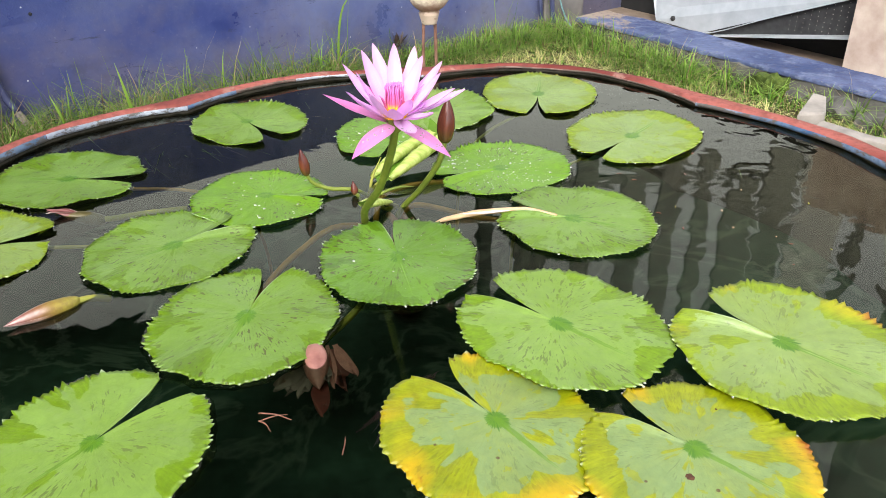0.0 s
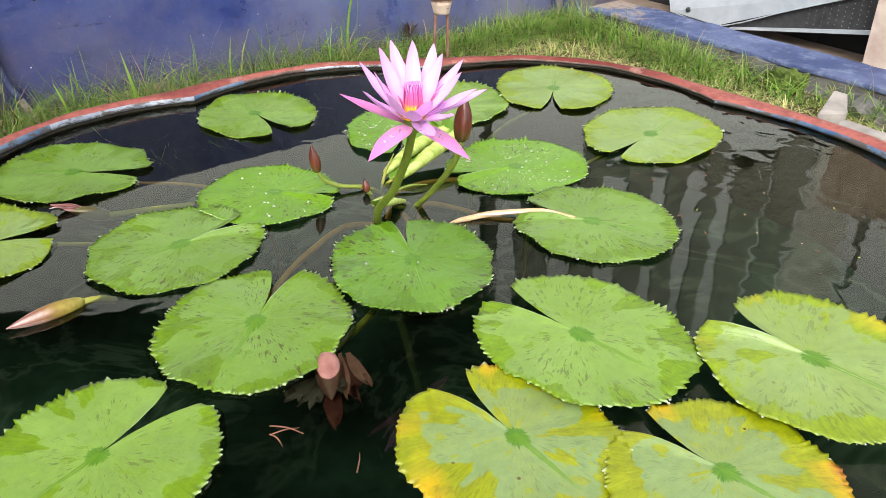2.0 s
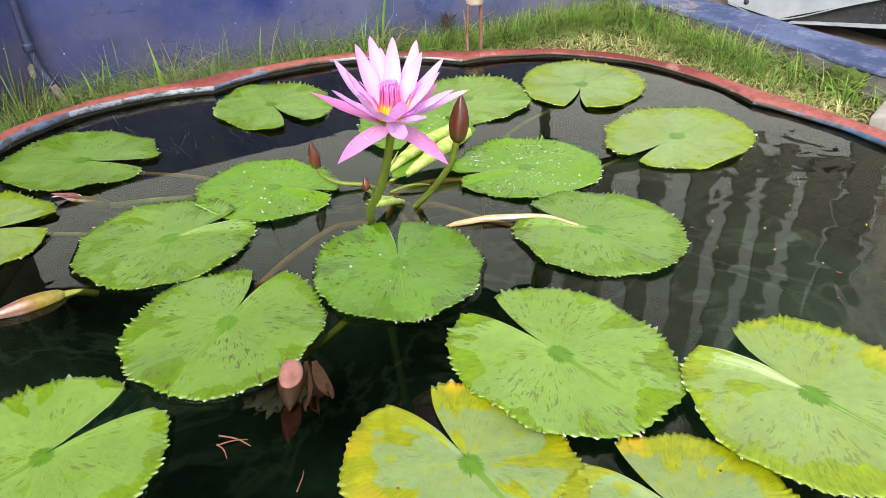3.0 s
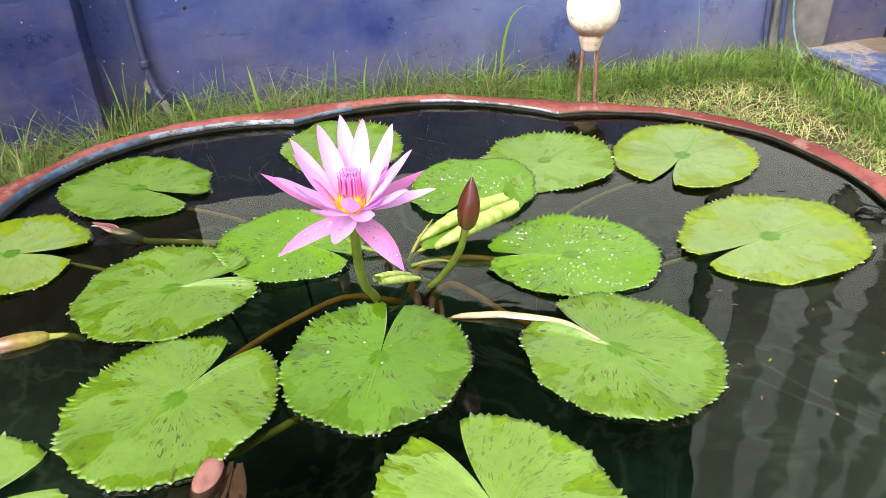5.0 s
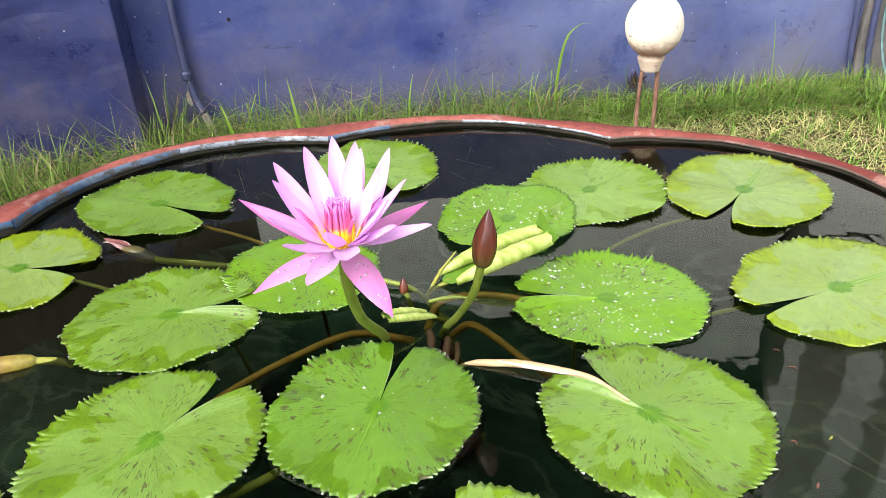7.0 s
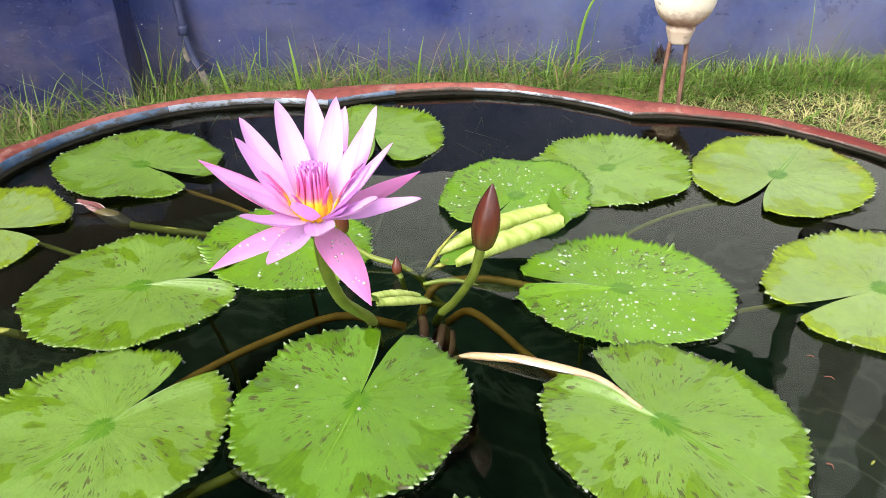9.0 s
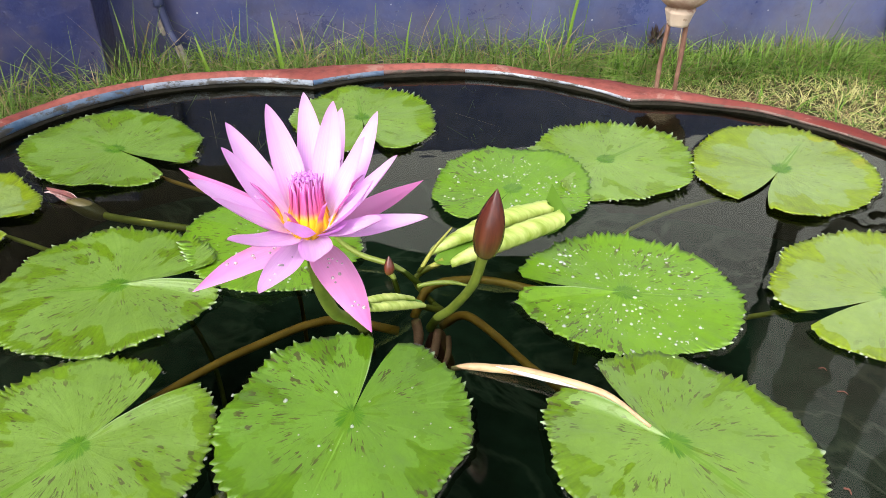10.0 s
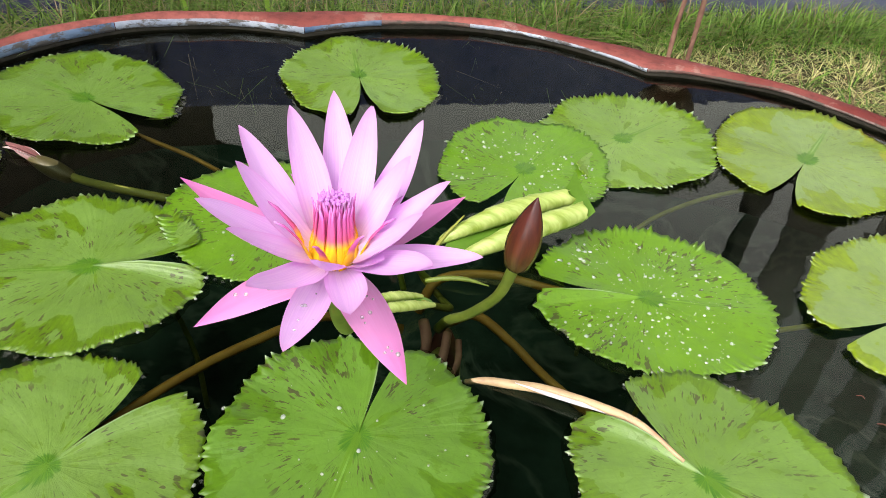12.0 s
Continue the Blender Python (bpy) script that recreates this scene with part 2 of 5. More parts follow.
k = Mat("lily_sepal", 0.38, 0, 0.4)
polar = k.attr("polar").outputs["Vector"]
sep = k.n.new("ShaderNodeSeparateXYZ")
k.l.new(polar, sep.inputs[0])
cc = k.n.new("ShaderNodeCombineXYZ")
k.put(cc, 0, k.math("MULTIPLY", sep.outputs[0], 12.0))
k.put(cc, 1, sep.outputs[1])
stripe = k.noise(1.0, 3, 0.6, cc.outputs[0])
tint = k.mix(k.ramp(sep.outputs[1], [(0.2, 0.0), (1.0, 1.0)]), (0.86, 0.46, 0.78), (0.80, 0.23, 0.60))
tint = k.mix(k.ramp(stripe, [(0.4, 0.5), (0.65, 0.0)]), tint, (0.80, 0.33, 0.64))
k.color(tint).bump(stripe, 0.25, 0.0006).thin(0.45, tint)
SEPAL = k.m

k = Mat("stamen", 0.5)
sep = k.n.new("ShaderNodeSeparateXYZ")
k.l.new(k.attr("polar").outputs["Vector"], sep.inputs[0])
k.color(k.ramp(sep.outputs[1], [(0.0, (0.85, 0.52, 0.01)), (0.34, (0.90, 0.52, 0.01)), (0.46, (0.62, 0.10, 0.22)), (0.8, (0.60, 0.12, 0.38)), (1.0, (0.62, 0.26, 0.66))]))
STAMEN = k.m

k = Mat("bud_skin", 0.27, 0, 0.5)
sep = k.n.new("ShaderNodeSeparateXYZ")
k.l.new(k.attr("polar").outputs["Vector"], sep.inputs[0])
st = k.noise(1.0, 4, 0.6, k.coords("Object", (260, 260, 26)))
base = k.ramp(sep.outputs[1], [(0.0, (0.10, 0.11, 0.012)), (0.12, (0.09, 0.055, 0.012)), (0.36, (0.135, 0.034, 0.017)), (1.0, (0.070, 0.014, 0.012))])
k.color(k.mix(k.ramp(st, [(0.4, 0.5), (0.6, 0.0)]), base, (0.045, 0.012, 0.010))).bump(st, 0.3, 0.0006)
BUD = k.m

k = Mat("faded_bud", 0.5)
sep = k.n.new("ShaderNodeSeparateXYZ")
k.l.new(k.attr("polar").outputs["Vector"], sep.inputs[0])
st = k.noise(120, 4, 0.6)
base = k.ramp(sep.outputs[1], [(0.0, (0.26, 0.26, 0.03)), (0.36, (0.27, 0.20, 0.03)), (0.56, (0.24, 0.11, 0.04)), (0.8, (0.26, 0.09, 0.085)), (1.0, (0.16, 0.035, 0.04))])
seam = k.math("POWER", k.math("ABSOLUTE", k.math("SINE", k.math("MULTIPLY", sep.outputs[0], 4 * math.pi))), 3.0)
base = k.mix(k.math("MULTIPLY", seam, k.ramp(sep.outputs[1], [(0.42, 0.0), (0.62, 0.85)])), base, (0.62, 0.50, 0.46))
k.color(k.mix(k.ramp(st, [(0.4, 0.4), (0.65, 0.0)]), base, (0.10, 0.045, 0.025))).bump(st, 0.3, 0.0006)
FADED = k.m

STEM = plain("lily_stem", (0.085, 0.125, 0.014), (0.18, 0.23, 0.03), 90, 0.4, 0.2, 0.0005).m
STALK = plain("sunken_stalk", (0.25, 0.125, 0.018), (0.44, 0.25, 0.045), 60, 0.5, 0.2, 0.0005).m
STALK_GREEN = plain("sunken_green_stalk", (0.17, 0.19, 0.025), (0.30, 0.30, 0.05), 60, 0.5, 0.2, 0.0005).m
PALE_STALK = plain("peeled_stalk", (0.40, 0.22, 0.13), (0.66, 0.50, 0.27), 70, 0.4, 0.25, 0.0005).m
MAROON = plain("maroon_rot", (0.030, 0.010, 0.008), (0.17, 0.045, 0.036), 70, 0.45, 0.4, 0.001).m
ROT = plain("rotting_petal", (0.13, 0.042, 0.034), (0.46, 0.23, 0.19), 45, 0.5, 0.4, 0.001).m
GREY_ROT = plain("papery_rot", (0.05, 0.04, 0.035), (0.19, 0.155, 0.13), 50, 0.6, 0.4, 0.001).m
ROOT = plain("pinkish_root", (0.16, 0.06, 0.045), (0.42, 0.22, 0.17), 60, 0.6, 0.4, 0.001).m
ROTTEN = plain("dry_rot", (0.028, 0.012, 0.006), (0.11, 0.045, 0.02), 300, 0.8, 0.5, 0.0005).m
SUNKEN_BUD = plain("sunken_bud", (0.050, 0.045, 0.012), (0.13, 0.10, 0.035), 60, 0.4, 0.3, 0.0006).m
BUD_TIP = plain("bud_tip_maroon", (0.10, 0.028, 0.03), (0.32, 0.13, 0.12), 50, 0.35, 0.3, 0.0005).m
PALE_SEPAL = plain("pale_sepal", (0.50, 0.34, 0.32), (0.80, 0.68, 0.66), 60, 0.4, 0.2, 0.0005).m
TWIG = plain("dry_twig", (0.09, 0.035, 0.02), (0.24, 0.11, 0.07), 90, 0.7, 0.4, 0.0006).m

k = Mat("rolled_leaf", 0.4)
ridge = k.noise(1.0, 3, 0.6, k.coords("Object", (30, 170, 30)))
k.color(k.mix(k.ramp(ridge, [(0.35, 0.0), (0.65, 1.0)]), (0.22, 0.30, 0.035), (0.45, 0.53, 0.16))).bump(ridge, 0.5, 0.0015)
ROLLED = k.m

k = Mat("water_drop", 0.03, 0, 0.5)
# left partly white, in place of the bright glints on the drops
k.b.inputs["Transmission Weight"].default_value = 0.72
k.b.inputs["IOR"].default_value = 1.33
k.b.inputs["Base Color"].default_value = (0.92, 0.97, 0.9, 1)
DROP = k.m

# water: clear, tinted, mirror-like by Fresnel
WATER = bpy.data.materials.new("pond_water")
WATER.use_nodes = True
n, l = WATER.node_tree.nodes, WATER.node_tree.links
n.clear()
tc = n.new("ShaderNodeTexCoord")
wave = n.new("ShaderNodeTexNoise")
wave.inputs["Scale"].default_value, wave.inputs["Detail"].default_value = 21.0, 1.0
wave.inputs["Distortion"].default_value = 0.6
calm = n.new("ShaderNodeTexNoise")
calm.inputs["Scale"].default_value = 3.2
bumpn = n.new("ShaderNodeBump")
bumpn.inputs["Distance"].default_value = 0.0022
amount = n.new("ShaderNodeMapRange")
amount.inputs["From Min"].default_value, amount.inputs["From Max"].default_value = 0.42, 0.7
amount.inputs["To Min"].default_value, amount.inputs["To Max"].default_value = 0.03, 0.30
fres = n.new("ShaderNodeFresnel")
fres.inputs["IOR"].default_value = 1.46
clear = n.new("ShaderNodeBsdfTransparent")
clear.inputs["Color"].default_value = (0.56, 0.62, 0.52, 1)
gloss = n.new("ShaderNodeBsdfGlossy")
gloss.inputs["Roughness"].default_value = 0.02
gloss.inputs["Color"].default_value = (0.97, 0.96, 0.79, 1)
mixw = n.new("ShaderNodeMixShader")
outw = n.new("ShaderNodeOutputMaterial")
l.new(tc.outputs["Object"], wave.inputs["Vector"])
l.new(tc.outputs["Object"], calm.inputs["Vector"])
sepx = n.new("ShaderNodeSeparateXYZ")
breeze = n.new("ShaderNodeMath")
breeze.operation = "MULTIPLY_ADD"
breeze.inputs[1].default_value = 0.32
l.new(tc.outputs["Object"], sepx.inputs[0])
l.new(sepx.outputs[0], breeze.inputs[0])
l.new(calm.outputs[0], breeze.inputs[2])
l.new(breeze.outputs[0], amount.inputs["Value"])
l.new(amount.outputs[0], bumpn.inputs["Strength"])
l.new(wave.outputs[0], bumpn.inputs["Height"])
l.new(bumpn.outputs[0], gloss.inputs["Normal"])
l.new(bumpn.outputs[0], fres.inputs["Normal"])
l.new(fres.outputs[0], mixw.inputs[0])
l.new(clear.outputs[0], mixw.inputs[1])
l.new(gloss.outputs[0], mixw.inputs[2])
l.new(mixw.outputs[0], outw.inputs["Surface"])

k = Mat("pond_mud", 0.9, 0, 0.2)
silt, fluff = k.noise(7.0, 6, 0.65), k.noise(40.0, 5)
mud = k.mix(k.ramp(k.math("MULTIPLY_ADD", fluff, 0.3, k.math("MULTIPLY", silt, 0.75)), [(0.38, 0.0), (0.68, 1.0)]), (0.004, 0.014, 0.009), (0.034, 0.078, 0.054))
wisp = k.math("ABSOLUTE", k.math("SUBTRACT", k.noise(5.0, 5, 0.6, None, 0.8), 0.5))
mud = k.mix(k.ramp(wisp, [(0.0, 0.55), (0.035, 0.0)]), mud, (0.10, 0.15, 0.115))
k.color(mud).bump(silt, 0.4, 0.004)
MUD = k.m
ALGAE = plain("algae_concrete", (0.004, 0.004, 0.0025), (0.036, 0.031, 0.021), 55, 0.85, 0.8, 0.005).m

k = Mat("red_painted_concrete", 0.7, 0, 0.25)
worn, fine, tone = k.noise(9.0, 6, 0.7), k.noise(85.0, 5), k.noise(2.6, 2)
red = k.mix(k.ramp(tone, [(0.40, 0.0), (0.58, 1.0)]), (0.13, 0.022, 0.018), (0.29, 0.088, 0.072))
red = k.mix(k.ramp(k.noise(30.0, 5, 0.7), [(0.5, 0.0), (0.7, 0.6)]), red, (0.11, 0.026, 0.022))
red = k.mix(k.ramp(fine, [(0.3, 0.5), (0.52, 0.0)]), red, (0.08, 0.025, 0.022))
red = k.mix(k.ramp(worn, [(0.60, 0.0), (0.64, 0.7)]), red, (0.30, 0.17, 0.14))
k.color(red).bump(k.math("ADD", fine, worn), 0.6, 0.003)
RED = k.m


def band_material(name, low, high, dirt):
    """Old paint on the inner side of the rim, flaked along its lower edge and stained."""
    g = Mat(name, 0.7, 0, 0.3)
    flake, tone2, fine2 = g.noise(1.0, 6, 0.75, g.coords("Object", (26, 26, 70))), g.noise(8.0, 4, 0.6), g.noise(140.0, 4)
    s2 = g.n.new("ShaderNodeSeparateXYZ")
    g.l.new(g.tc.outputs["Object"], s2.inputs[0])
    c = g.mix(g.ramp(tone2, [(0.38, 0.0), (0.62, 1.0)]), low, high)
    c = g.mix(g.ramp(fine2, [(0.3, 0.4), (0.55, 0.0)]), c, tuple(0.5 * v for v in low))
    low_edge = g.math("MULTIPLY_ADD", s2.outputs[2], -3.5, flake)
    g.color(g.mix(g.ramp(low_edge, [(dirt, 0.0), (dirt + 0.05, 0.9)]), c, (0.07, 0.06, 0.048))).bump(flake, 0.7, 0.003)
    return g.m


BAND_WHITE = band_material("flaking_white_paint", (0.19, 0.22, 0.28), (0.38, 0.42, 0.48), 0.475)
BAND_BLUE = band_material("flaking_blue_paint", (0.025, 0.075, 0.17), (0.17, 0.22, 0.30), 0.455)
BAND_BROWN = band_material("stained_rim_side", (0.13, 0.06, 0.05), (0.22, 0.16, 0.14), 0.44)

def wall_paint(name, low, high, worn, lit_x=(-9.0, -8.0)):
    """Old glossy wall paint: chalky patches, mud splashed up from below, blisters, scratches and pale specks. The pair
    along x sets where the wall's brighter light is put into the colour.
    """
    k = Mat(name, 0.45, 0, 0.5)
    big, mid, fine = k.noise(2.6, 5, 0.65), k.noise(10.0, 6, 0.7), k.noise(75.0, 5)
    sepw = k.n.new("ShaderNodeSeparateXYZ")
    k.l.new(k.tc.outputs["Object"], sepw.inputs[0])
    # the wall brightens with x; that light is put into the paint colour
    faded = k.ramp(k.math("ADD", k.math("MULTIPLY_ADD", big, 0.7, -0.35), k.math("DIVIDE", k.math("SUBTRACT", sepw.outputs[0], lit_x[0]), lit_x[1] - lit_x[0])), [(0.05, 0.0), (0.95, 1.0)])
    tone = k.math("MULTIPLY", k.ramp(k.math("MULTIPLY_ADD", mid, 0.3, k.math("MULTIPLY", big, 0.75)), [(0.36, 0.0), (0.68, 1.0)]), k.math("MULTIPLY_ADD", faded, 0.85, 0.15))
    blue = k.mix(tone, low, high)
    blue = k.mix(k.ramp(mid, [(0.50, 0.0), (0.70, 0.5)]), blue, worn)
    mudspots = k.noise(4.2, 5, 0.7)
    splash = k.ramp(k.math("ADD", k.math("MULTIPLY", mudspots, 0.62), k.math("MULTIPLY", sepw.outputs[2], -0.9)), [(0.22, 0.0), (0.42, 0.55)])
    blue = k.mix(splash, blue, (0.150, 0.122, 0.108))
    grime = k.ramp(k.math("ADD", k.math("MULTIPLY", k.noise(13.0, 6, 0.75), 0.8), k.math("MULTIPLY", sepw.outputs[2], -0.5)), [(0.42, 0.0), (0.58, 0.40)])
    blue = k.mix(grime, blue, (0.050, 0.046, 0.052))
    scratch = k.ramp(k.noise(1.0, 5, 0.75, k.coords("Object", (14, 14, 60))), [(0.62, 0.0), (0.68, 0.6)])
    blue = k.mix(scratch, blue, (0.018, 0.020, 0.045))
    specks = k.math("MULTIPLY", k.ramp(k.voronoi(34.0), [(0.04, 1.0), (0.06, 0.0)]), k.ramp(k.noise(15.0, 1), [(0.44, 0.0), (0.48, 1.0)]))
    blue = k.mix(specks, blue, (0.50, 0.50, 0.52))
    grain = k.ramp(k.noise(160.0, 3, 0.7), [(0.62, 0.0), (0.74, 0.25)])
    blue = k.mix(grain, blue, (0.16, 0.17, 0.24))
    blister = k.math("MULTIPLY", k.ramp(k.voronoi(130.0), [(0.10, 1.0), (0.35, 0.0)]), k.ramp(k.noise(8.0, 2), [(0.48, 0.0), (0.6, 1.0)]))
    k.color(blue).bump(k.math("ADD", k.math("MULTIPLY_ADD", blister, 0.25, k.math("MULTIPLY", mid, 1.6)), k.math("ADD", k.math("MULTIPLY", fine, 0.4), k.math("MULTIPLY", big, 1.2))), 0.32, 0.006)
    k.rough(k.ramp(mid, [(0.35, 0.26), (0.7, 0.5)]))
    return k.m


# one paint twice: going from dim to lit along x, and dimmed for the left section
BLUE_WALL = wall_paint("dim_to_lit_blue_wall_paint", (0.018, 0.032, 0.145), (0.140, 0.166, 0.315), (0.070, 0.082, 0.160), (-0.80, -0.30))
DIM_BLUE_WALL = wall_paint("dim_blue_wall_paint", (0.003, 0.007, 0.052), (0.036, 0.047, 0.155), (0.050, 0.038, 0.040))

k = Mat("blue_kerb_paint", 0.7, 0, 0.25)
mid, fine = k.noise(9.0, 6, 0.75), k.noise(70.0, 5)
kb = k.mix(k.ramp(k.noise(4.0, 4, 0.6), [(0.38, 0.0), (0.62, 1.0)]), (0.045, 0.065, 0.15), (0.12, 0.15, 0.27))
kb = k.mix(k.ramp(k.noise(22.0, 5, 0.7), [(0.52, 0.0), (0.66, 0.7)]), kb, (0.19, 0.22, 0.32))
sepk = k.n.new("ShaderNodeSeparateXYZ")
k.l.new(k.tc.outputs["Object"], sepk.inputs[0])
bare = k.ramp(k.math("ADD", k.math("MULTIPLY", mid, 0.5), k.math("MULTIPLY_ADD", sepk.outputs[1], 0.6, -1.0)), [(0.50, 0.0), (0.53, 0.95)])
kb = k.mix(bare, kb, (0.30, 0.24, 0.19))
kb = k.mix(k.ramp(fine, [(0.3, 0.5), (0.5, 0.0)]), kb, (0.05, 0.05, 0.09))
k.color(kb).bump(k.math("ADD", k.math("MULTIPLY", mid, 2.0), fine), 0.7, 0.005)
BLUE_KERB = k.m

CONCRETE = plain("grey_concrete", (0.16, 0.15, 0.14), (0.36, 0.33, 0.30), 30, 0.85, 0.5, 0.003).m
DARK_CONCRETE = plain("damp_concrete", (0.045, 0.045, 0.042), (0.15, 0.145, 0.135), 26, 0.85, 0.7, 0.006).m
DAMP_POST = plain("stained_post", (0.085, 0.080, 0.082), (0.20, 0.185, 0.175), 22, 0.85, 0.6, 0.004).m
MOSS = plain("moss", (0.025, 0.045, 0.006), (0.09, 0.13, 0.018), 130, 0.95, 0.9, 0.004).m
ZINC = plain("galvanised_sheet", (0.32, 0.36, 0.40), (0.47, 0.51, 0.55), 26, 0.5, 0.15, 0.001, 0.5, 0.15).m
BOARD = plain("weathered_board", (0.30, 0.22, 0.18), (0.60, 0.52, 0.46), 20, 0.8, 0.3, 0.002).m
RUBBER = plain("perforated_rubber", (0.018, 0.019, 0.021), (0.05, 0.052, 0.055), 60, 0.7, 0.3, 0.001).m
# near-black that paints the shade in the gap behind the metal sheet
GAP_SHADE = plain("gap_shade_black", (0.008, 0.008, 0.009), (0.02, 0.02, 0.02), 20, 0.9, 0.3, 0.003).m
UNSEEN_WALL = plain("unseen_wall_brown", (0.19, 0.172, 0.142), (0.29, 0.262, 0.222), 2, 0.85, 0.3, 0.004).m
OVERHEAD_DARK = plain("overhead_dark", (0.03, 0.03, 0.027), (0.06, 0.06, 0.05), 3, 0.8, 0.3, 0.003).m
DARK_WALL = plain("dim_grey_wall", (0.17, 0.175, 0.16), (0.27, 0.275, 0.25), 3, 0.8, 0.3, 0.003).m
PALE_POST = plain("pale_post", (0.45, 0.46, 0.46), (0.65, 0.65, 0.64), 6, 0.7, 0.2, 0.002).m
PIPE = plain("blue_painted_pipe", (0.022, 0.028, 0.075), (0.06, 0.068, 0.14), 30, 0.45, 0.2, 0.001).m
PIPE_WORN = plain("worn_pipe", (0.10, 0.08, 0.07), (0.52, 0.46, 0.42), 60, 0.6, 0.3, 0.001).m
IRON = plain("rusty_iron", (0.07, 0.024, 0.014), (0.31, 0.17, 0.12), 55, 0.8, 0.5, 0.001).m

k = Mat("cream_cement", 0.6, 0, 0.3)
mid, fine = k.noise(16.0, 5, 0.65), k.noise(90.0, 5)
sepb = k.n.new("ShaderNodeSeparateXYZ")
k.l.new(k.tc.outputs["Object"], sepb.inputs[0])
cream = k.mix(k.ramp(mid, [(0.35, 0.0), (0.7, 1.0)]), (0.66, 0.56, 0.44), (0.84, 0.77, 0.65))
cream = k.mix(k.ramp(k.math("ADD", k.math("MULTIPLY_ADD", fine, 0.03, k.math("MULTIPLY", mid, 0.06)), k.math("SUBTRACT", sepb.outputs[2], 0.015)), [(0.086, 0.2), (0.110, 0.35), (0.118, 0.95), (0.138, 0.6), (0.150, 0.0)]), cream, (0.24, 0.11, 0.075))
cream = k.mix(k.ramp(fine, [(0.64, 0.0), (0.70, 0.8)]), cream, (0.20, 0.12, 0.08))
k.color(cream).bump(k.math("ADD", mid, fine), 0.4, 0.002)
CREAM = k.m

k = Mat("lawn_soil", 0.95, 0, 0.1)
a, b2 = k.noise(9.0, 5, 0.65), k.noise(120.0, 4)
soil = k.mix(k.ramp(a, [(0.38, 0.0), (0.62, 1.0)]), (0.030, 0.034, 0.014), (0.13, 0.115, 0.055))
k.color(k.mix(k.ramp(b2, [(0.35, 0.6), (0.6, 0.0)]), soil, (0.04, 0.035, 0.018))).bump(b2, 0.8, 0.006)
SOIL = k.m


def grass_material(name, low, high, tip):
    g = Mat(name, 0.5, 0, 0.3)
    s = g.n.new("ShaderNodeSeparateXYZ")
    g.l.new(g.attr("polar").outputs["Vector"], s.inputs[0])
    c = g.mix(g.island(), low, high)
    c = g.mix(g.ramp(s.outputs[1], [(0.5, 0.0), (1.0, 0.6)]), c, tip)
    g.color(c).thin(0.3, c)
    return g.m


GRASS = grass_material("grass_green", (0.042, 0.130, 0.012), (0.24, 0.44, 0.055), (0.42, 0.54, 0.15))
GRASS_DRY = grass_material("grass_dry", (0.38, 0.38, 0.12), (0.74, 0.70, 0.32), (0.85, 0.78, 0.46))
GRASS_DARK = grass_material("grass_dark", (0.020, 0.060, 0.008), (0.15, 0.27, 0.036), (0.32, 0.42, 0.10))
THATCH = grass_material("grass_thatch", (0.10, 0.060, 0.030), (0.40, 0.30, 0.16), (0.48, 0.40, 0.24))
GRASS_TALL = grass_material("grass_tall", (0.16, 0.30, 0.03), (0.26, 0.42, 0.06), (0.36, 0.50, 0.12))


# ---------------------------------------------------------------- mesh helpers
def mesh_of(name, verts, faces, mats, slots=None, polar=None, smooth=True):
    me = bpy.data.meshes.new(name)
    me.from_pydata([tuple(v) for v in verts], [], faces)
    for m in mats if isinstance(mats, (list, tuple)) else [mats]:
        me.materials.append(m)
    if slots is not None:
        me.polygons.foreach_set("material_index", slots)
    if smooth:
        me.polygons.foreach_set("use_smooth", [True] * len(me.polygons))
    if polar is not None:
        at = me.attributes.new("polar", "FLOAT_VECTOR", "POINT")
        at.data.foreach_set("vector", np.asarray(polar, dtype=np.float32).ravel())
    me.update()
    return me


def put(name, me, parent=None, label="", category="", group="", kind="", at=None):
    ob = new(name, me)
    if at is not None:
        ob.matrix_basis = at
    ob.parent = parent
    return tagged(ob, label, category, group, kind)


def base(name, m, label, category, group="", kind=""):
    ob = new(name)
    ob.empty_display_size = 0.02
    ob.matrix_basis = m
    return tagged(ob, label, category, group, kind)


def grid_faces(nu, nv, closed_u=False, start=0, flip=False):
    """Faces of a grid of nu x nv vertices, v fastest."""
    out = []
    for i in range(nu if closed_u else nu - 1):
        for j in range(nv - 1):
            a, b = start + i * nv + j, start + ((i + 1) % nu) * nv + j
            f = (a, b, b + 1, a + 1)
            out.append(f[::-1] if flip else f)
    return out


def spline(points, n):
    """Smooth points through the given ones."""
    p = [Vector(q) for q in points]
    p = [2 * p[0] - p[1]] + p + [2 * p[-1] - p[-2]]
    out = []
    segs = len(p) - 3
    for i in range(n):
        s = i / (n - 1) * segs
        j = min(int(s), segs - 1)
        t = s - j
        a, b, c, d = p[j:j + 4]
        out.append(0.5 * (2 * b + (c - a) * t + (2 * a - 5 * b + 4 * c - d) * t * t + (3 * b - a - 3 * c + d) * t ** 3))
    return out


